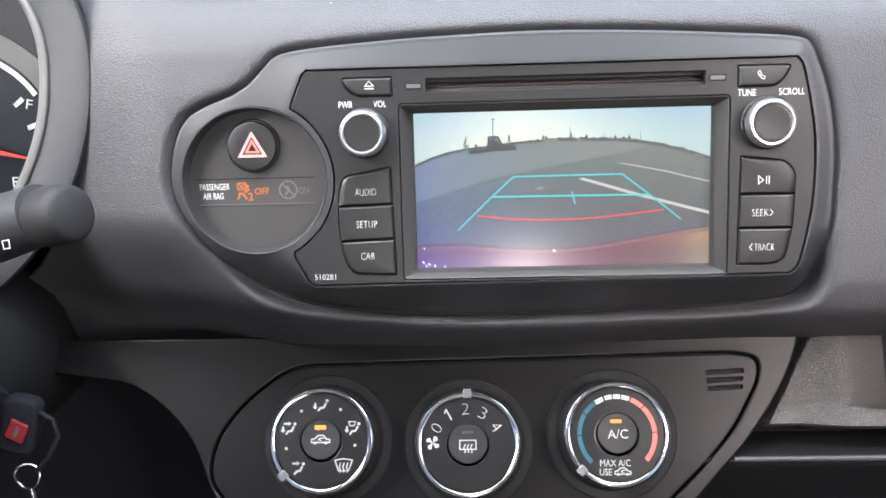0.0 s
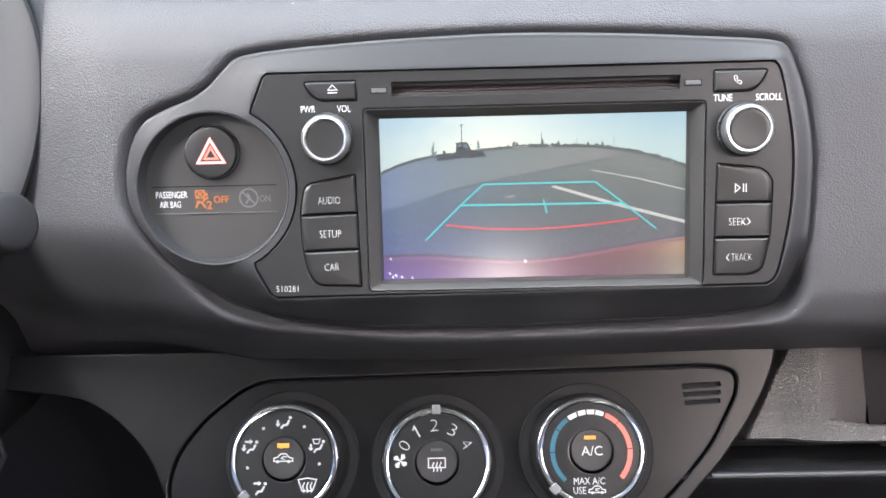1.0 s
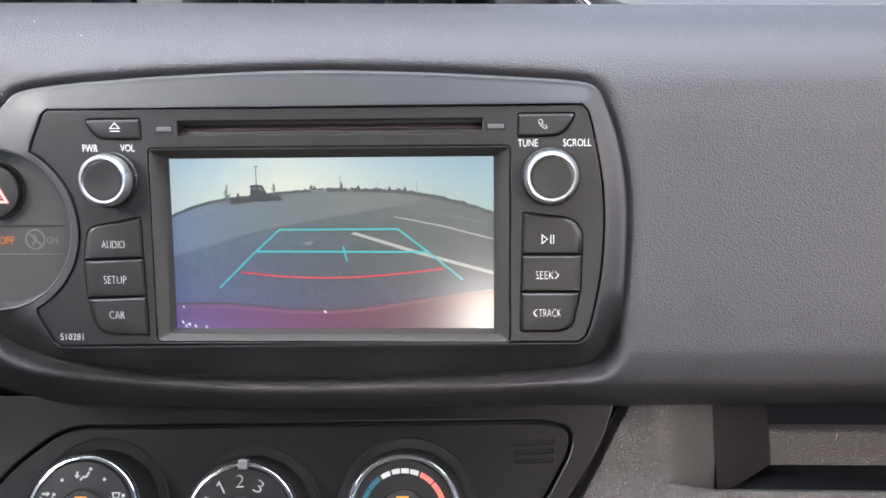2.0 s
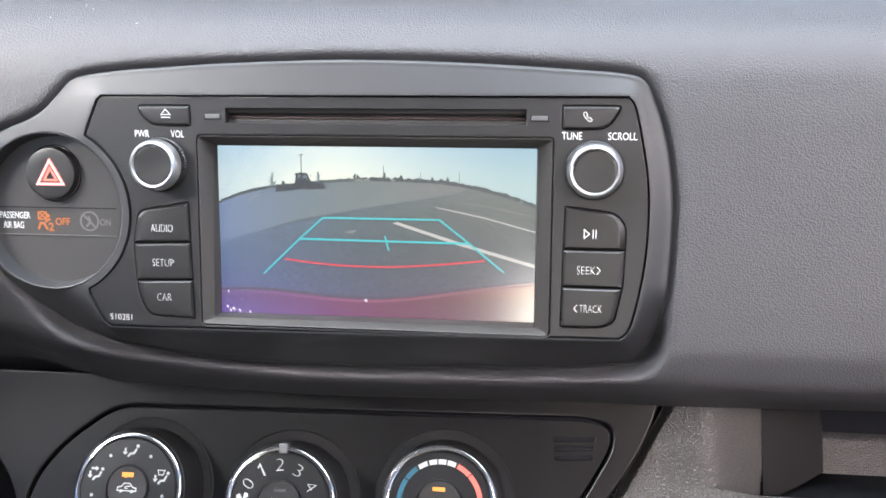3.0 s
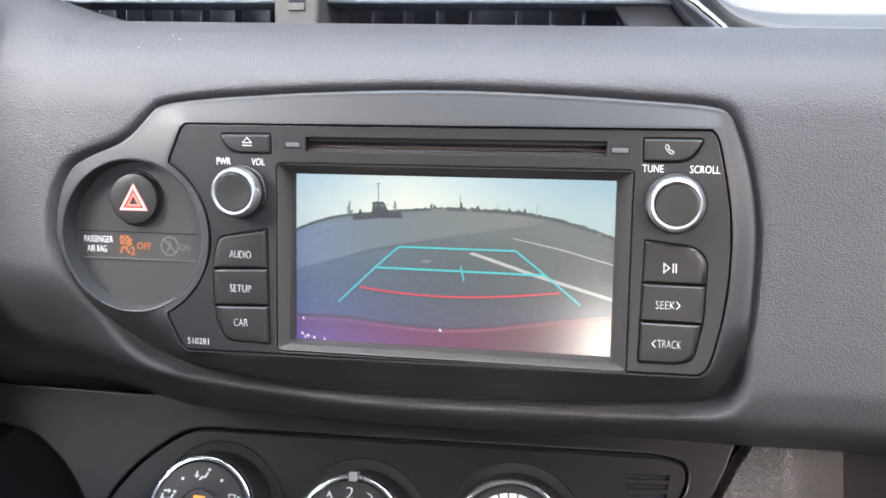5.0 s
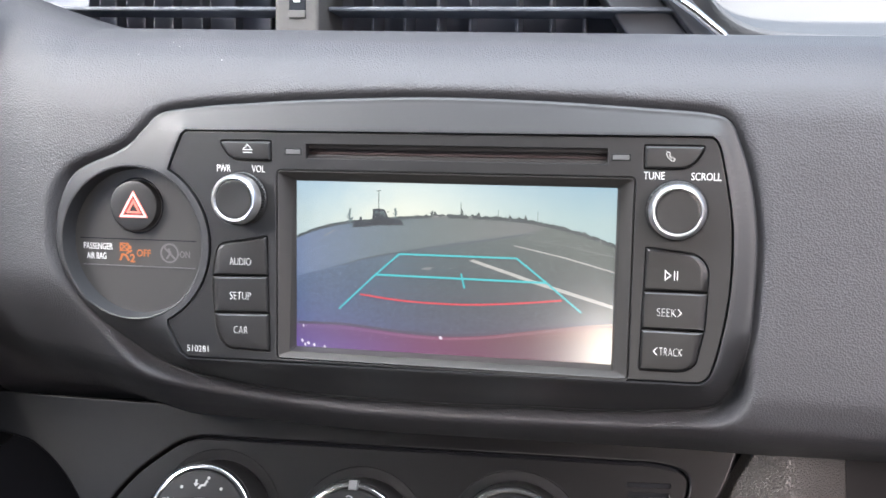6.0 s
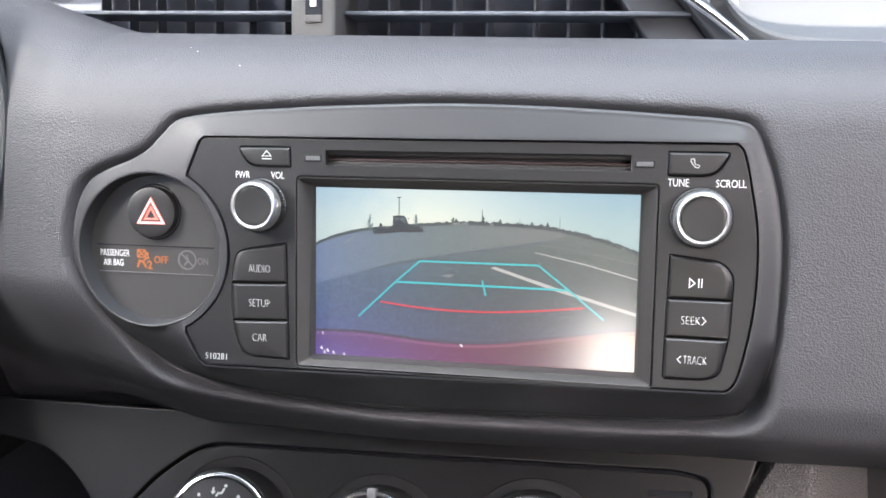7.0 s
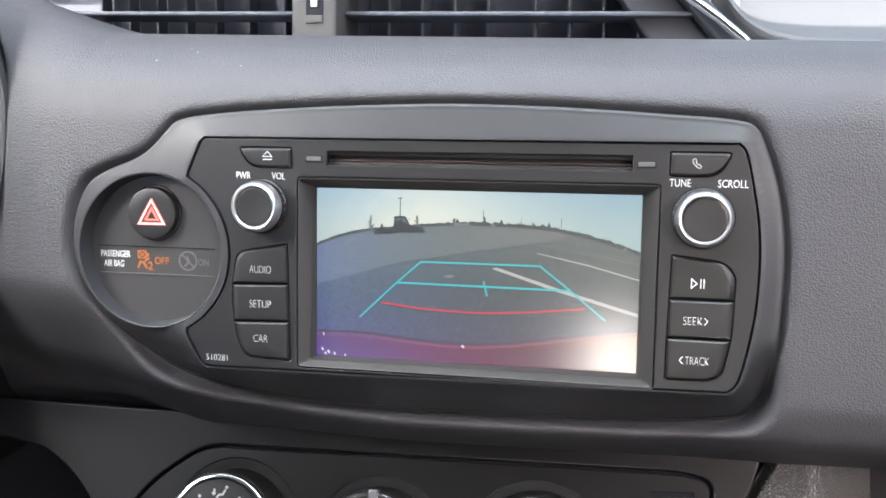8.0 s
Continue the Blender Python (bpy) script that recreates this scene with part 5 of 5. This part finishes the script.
part("button_mark", plate([rect(-0.0012, 0.0004, -0.0030, 0.0026)], -0.0014, 0.0003, 0), GREYTXT, keyt, "pale worn mark", m=KM @ pose(0, 0, 0, 0, 14, 0))
part("loop", tube([(-0.2500, -0.028, -0.1000), (-0.2430, -0.030, -0.1030), (-0.2410, -0.030, -0.1110), (-0.2465, -0.031, -0.1220), (-0.2530, -0.031, -0.1280)], 0.0012, 10), RUBBER, keyt, "black loop")
ring_pts = [(-0.2578 + 0.0062 * math.cos(2 * math.pi * i / 28), -0.031 + 0.001 * math.sin(4 * math.pi * i / 28), -0.1308 + 0.0062 * math.sin(2 * math.pi * i / 28)) for i in range(29)]
part("key_ring", tube(ring_pts, 0.0006, 10), CHROME, keyt, "steel split ring", smooth=60)
part("tag_bar", tube([(-0.2560, -0.031, -0.1368), (-0.2545, -0.031, -0.1460), (-0.2535, -0.031, -0.1620)], 0.0014, 10), CHROME, keyt, "steel tag", smooth=60)

# ---- passenger side tray and glovebox ----
tray = thing("passenger_tray", (0.3, 0.10, -0.12), "coarse-grained grey panel with an open storage tray", "dashboard tray")
def tray_depth(x, z):
    """How deep the panel lies, leaning back, and how far it has swept inwards towards the pocket's back wall."""
    return 0.042 + 0.36 * (z + 0.125), 0.064 * np.clip((x - 0.153) / 0.073, 0, 1) ** 1.45


LIP_V = [0.0, 0.06, 0.12, 0.20, 0.30, 0.36, 0.46, 0.52, 1.0]


def tray_profile(x, v):
    """Front lip, groove and swept panel in one section; the groove opens as the panel sweeps back."""
    turn = tray_depth(x, 0.0)[1]
    g = 0.011 * smoothstep(0.160, 0.183, x)
    back = np.minimum(0.0045, turn * 0.5)
    zs = [-0.1392, -0.1378, -0.1352, -0.1280, -0.1256 - 0.2 * g, -0.1252 - g, -0.1246 - g, -0.1205 - 0.2 * g, -0.062]
    ys = [0.052, 0.0425, 0.0388, 0.0409, 0.0418 + 0.3 * back, 0.0420 + back, 0.0421 + turn, 0.0436 + turn, 0.0647 + turn]
    share = [np.interp(v, LIP_V, [float(i == k) for i in range(len(LIP_V))]) for k in range(len(LIP_V))]
    return sum(w * y for w, y in zip(share, ys)), sum(w * z for w, z in zip(share, zs))


def tray_form(u, v):
    y, z = tray_profile(0.14, v)
    edge = 0.1368 + 0.565 * (z + 0.0933)
    x = edge + u * (0.1865 - edge)
    y, z = tray_profile(x, v)
    return x, y + 0.007 * smoothstep(edge + 0.0035, edge, x) + 0.006 * np.clip((0.170 - x) / 0.035, 0, 1) ** 2, z


def side_form(u, v):
    x = 0.1860 + u * 0.0405
    top = -0.1186 + 0.056 * np.sqrt(np.maximum(0.0, 1 - np.clip((x - 0.187) / 0.0396, 0, 1) ** 2))
    z = -0.1370 + v * (top + 0.1370)
    lean, turn = tray_depth(x, z)
    return x, lean + turn, z


def back_form(u, v):
    x = 0.2255 + u * 0.40
    z = -0.1375 + v * 0.0189
    return x, 0.106 + 0.36 * (z + 0.125) + 0.006 * smoothstep(0.9, 1.0, v), z


def lip_form(u, v):
    x = 0.1860 + u * 0.444
    y, z = tray_profile(x, v * 0.36)
    return x, y, z


part("grained_panel", surface(150, 150, tray_form), LEATHER, tray, "coarse-grained grey panel", smooth=60, curved=True)
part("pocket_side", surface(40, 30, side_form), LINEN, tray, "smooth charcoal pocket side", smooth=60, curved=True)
part("front_lip", surface(60, 40, lip_form), LEATHER, tray, "coarse-grained front lip", smooth=60, curved=True)
part("back_wall", surface(120, 24, back_form), LEATHER, tray, "coarse-grained back wall", smooth=60, curved=True)
# near-black blocks put the shade of pocket and side gap into colour
part("pocket_floor", block(0.1870, 0.63, 0.0475, 0.112, -0.1412, -0.1376, 0), DEEP, tray, "pocket floor, black for its shade")
part("pocket_top", block(0.186, 0.63, 0.126, 0.130, -0.14, -0.05, 0), DEEP, tray, "black sheet for the shade in the pocket")
part("side_gap_backing", block(0.070, 0.150, 0.076, 0.080, -0.165, -0.055, 0), DEEP, tray, "black backing for the shaded gap beside the heater trim")
glove = thing("glovebox_lid", (0.3, 0.06, -0.17), "dark grained glovebox lid with a rounded top edge", "glovebox")


def lid_form(u, v):
    k = [0.0, 0.06, 0.12, 0.2, 0.35, 1.0]
    return 0.070 + u * 0.56, np.interp(v, k, [0.0715, 0.0385, 0.0330, 0.0350, 0.0465, 0.1065]), np.interp(v, k, [-0.1493, -0.1499, -0.1520, -0.1557, -0.169, -0.244])


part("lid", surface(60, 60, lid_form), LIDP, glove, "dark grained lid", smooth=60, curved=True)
# separate lighter bar: light caught on the lid's top edge, put in as colour
part("lid_edge_highlight", tube([(0.095, 0.0350, -0.1515), (0.30, 0.0350, -0.1506), (0.63, 0.0350, -0.1490)], 0.0016, 12), HOODP, glove, "lighter rounded bar for the edge highlight", smooth=60)
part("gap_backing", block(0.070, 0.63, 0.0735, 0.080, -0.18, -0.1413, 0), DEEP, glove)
# black backing: shade of the lower recess put into its colour
part("lower_backing", block(-0.40, 0.12, 0.13, 0.15, -0.36, -0.08, 0), DEEP, dash, "black backing for the shaded lower recess")
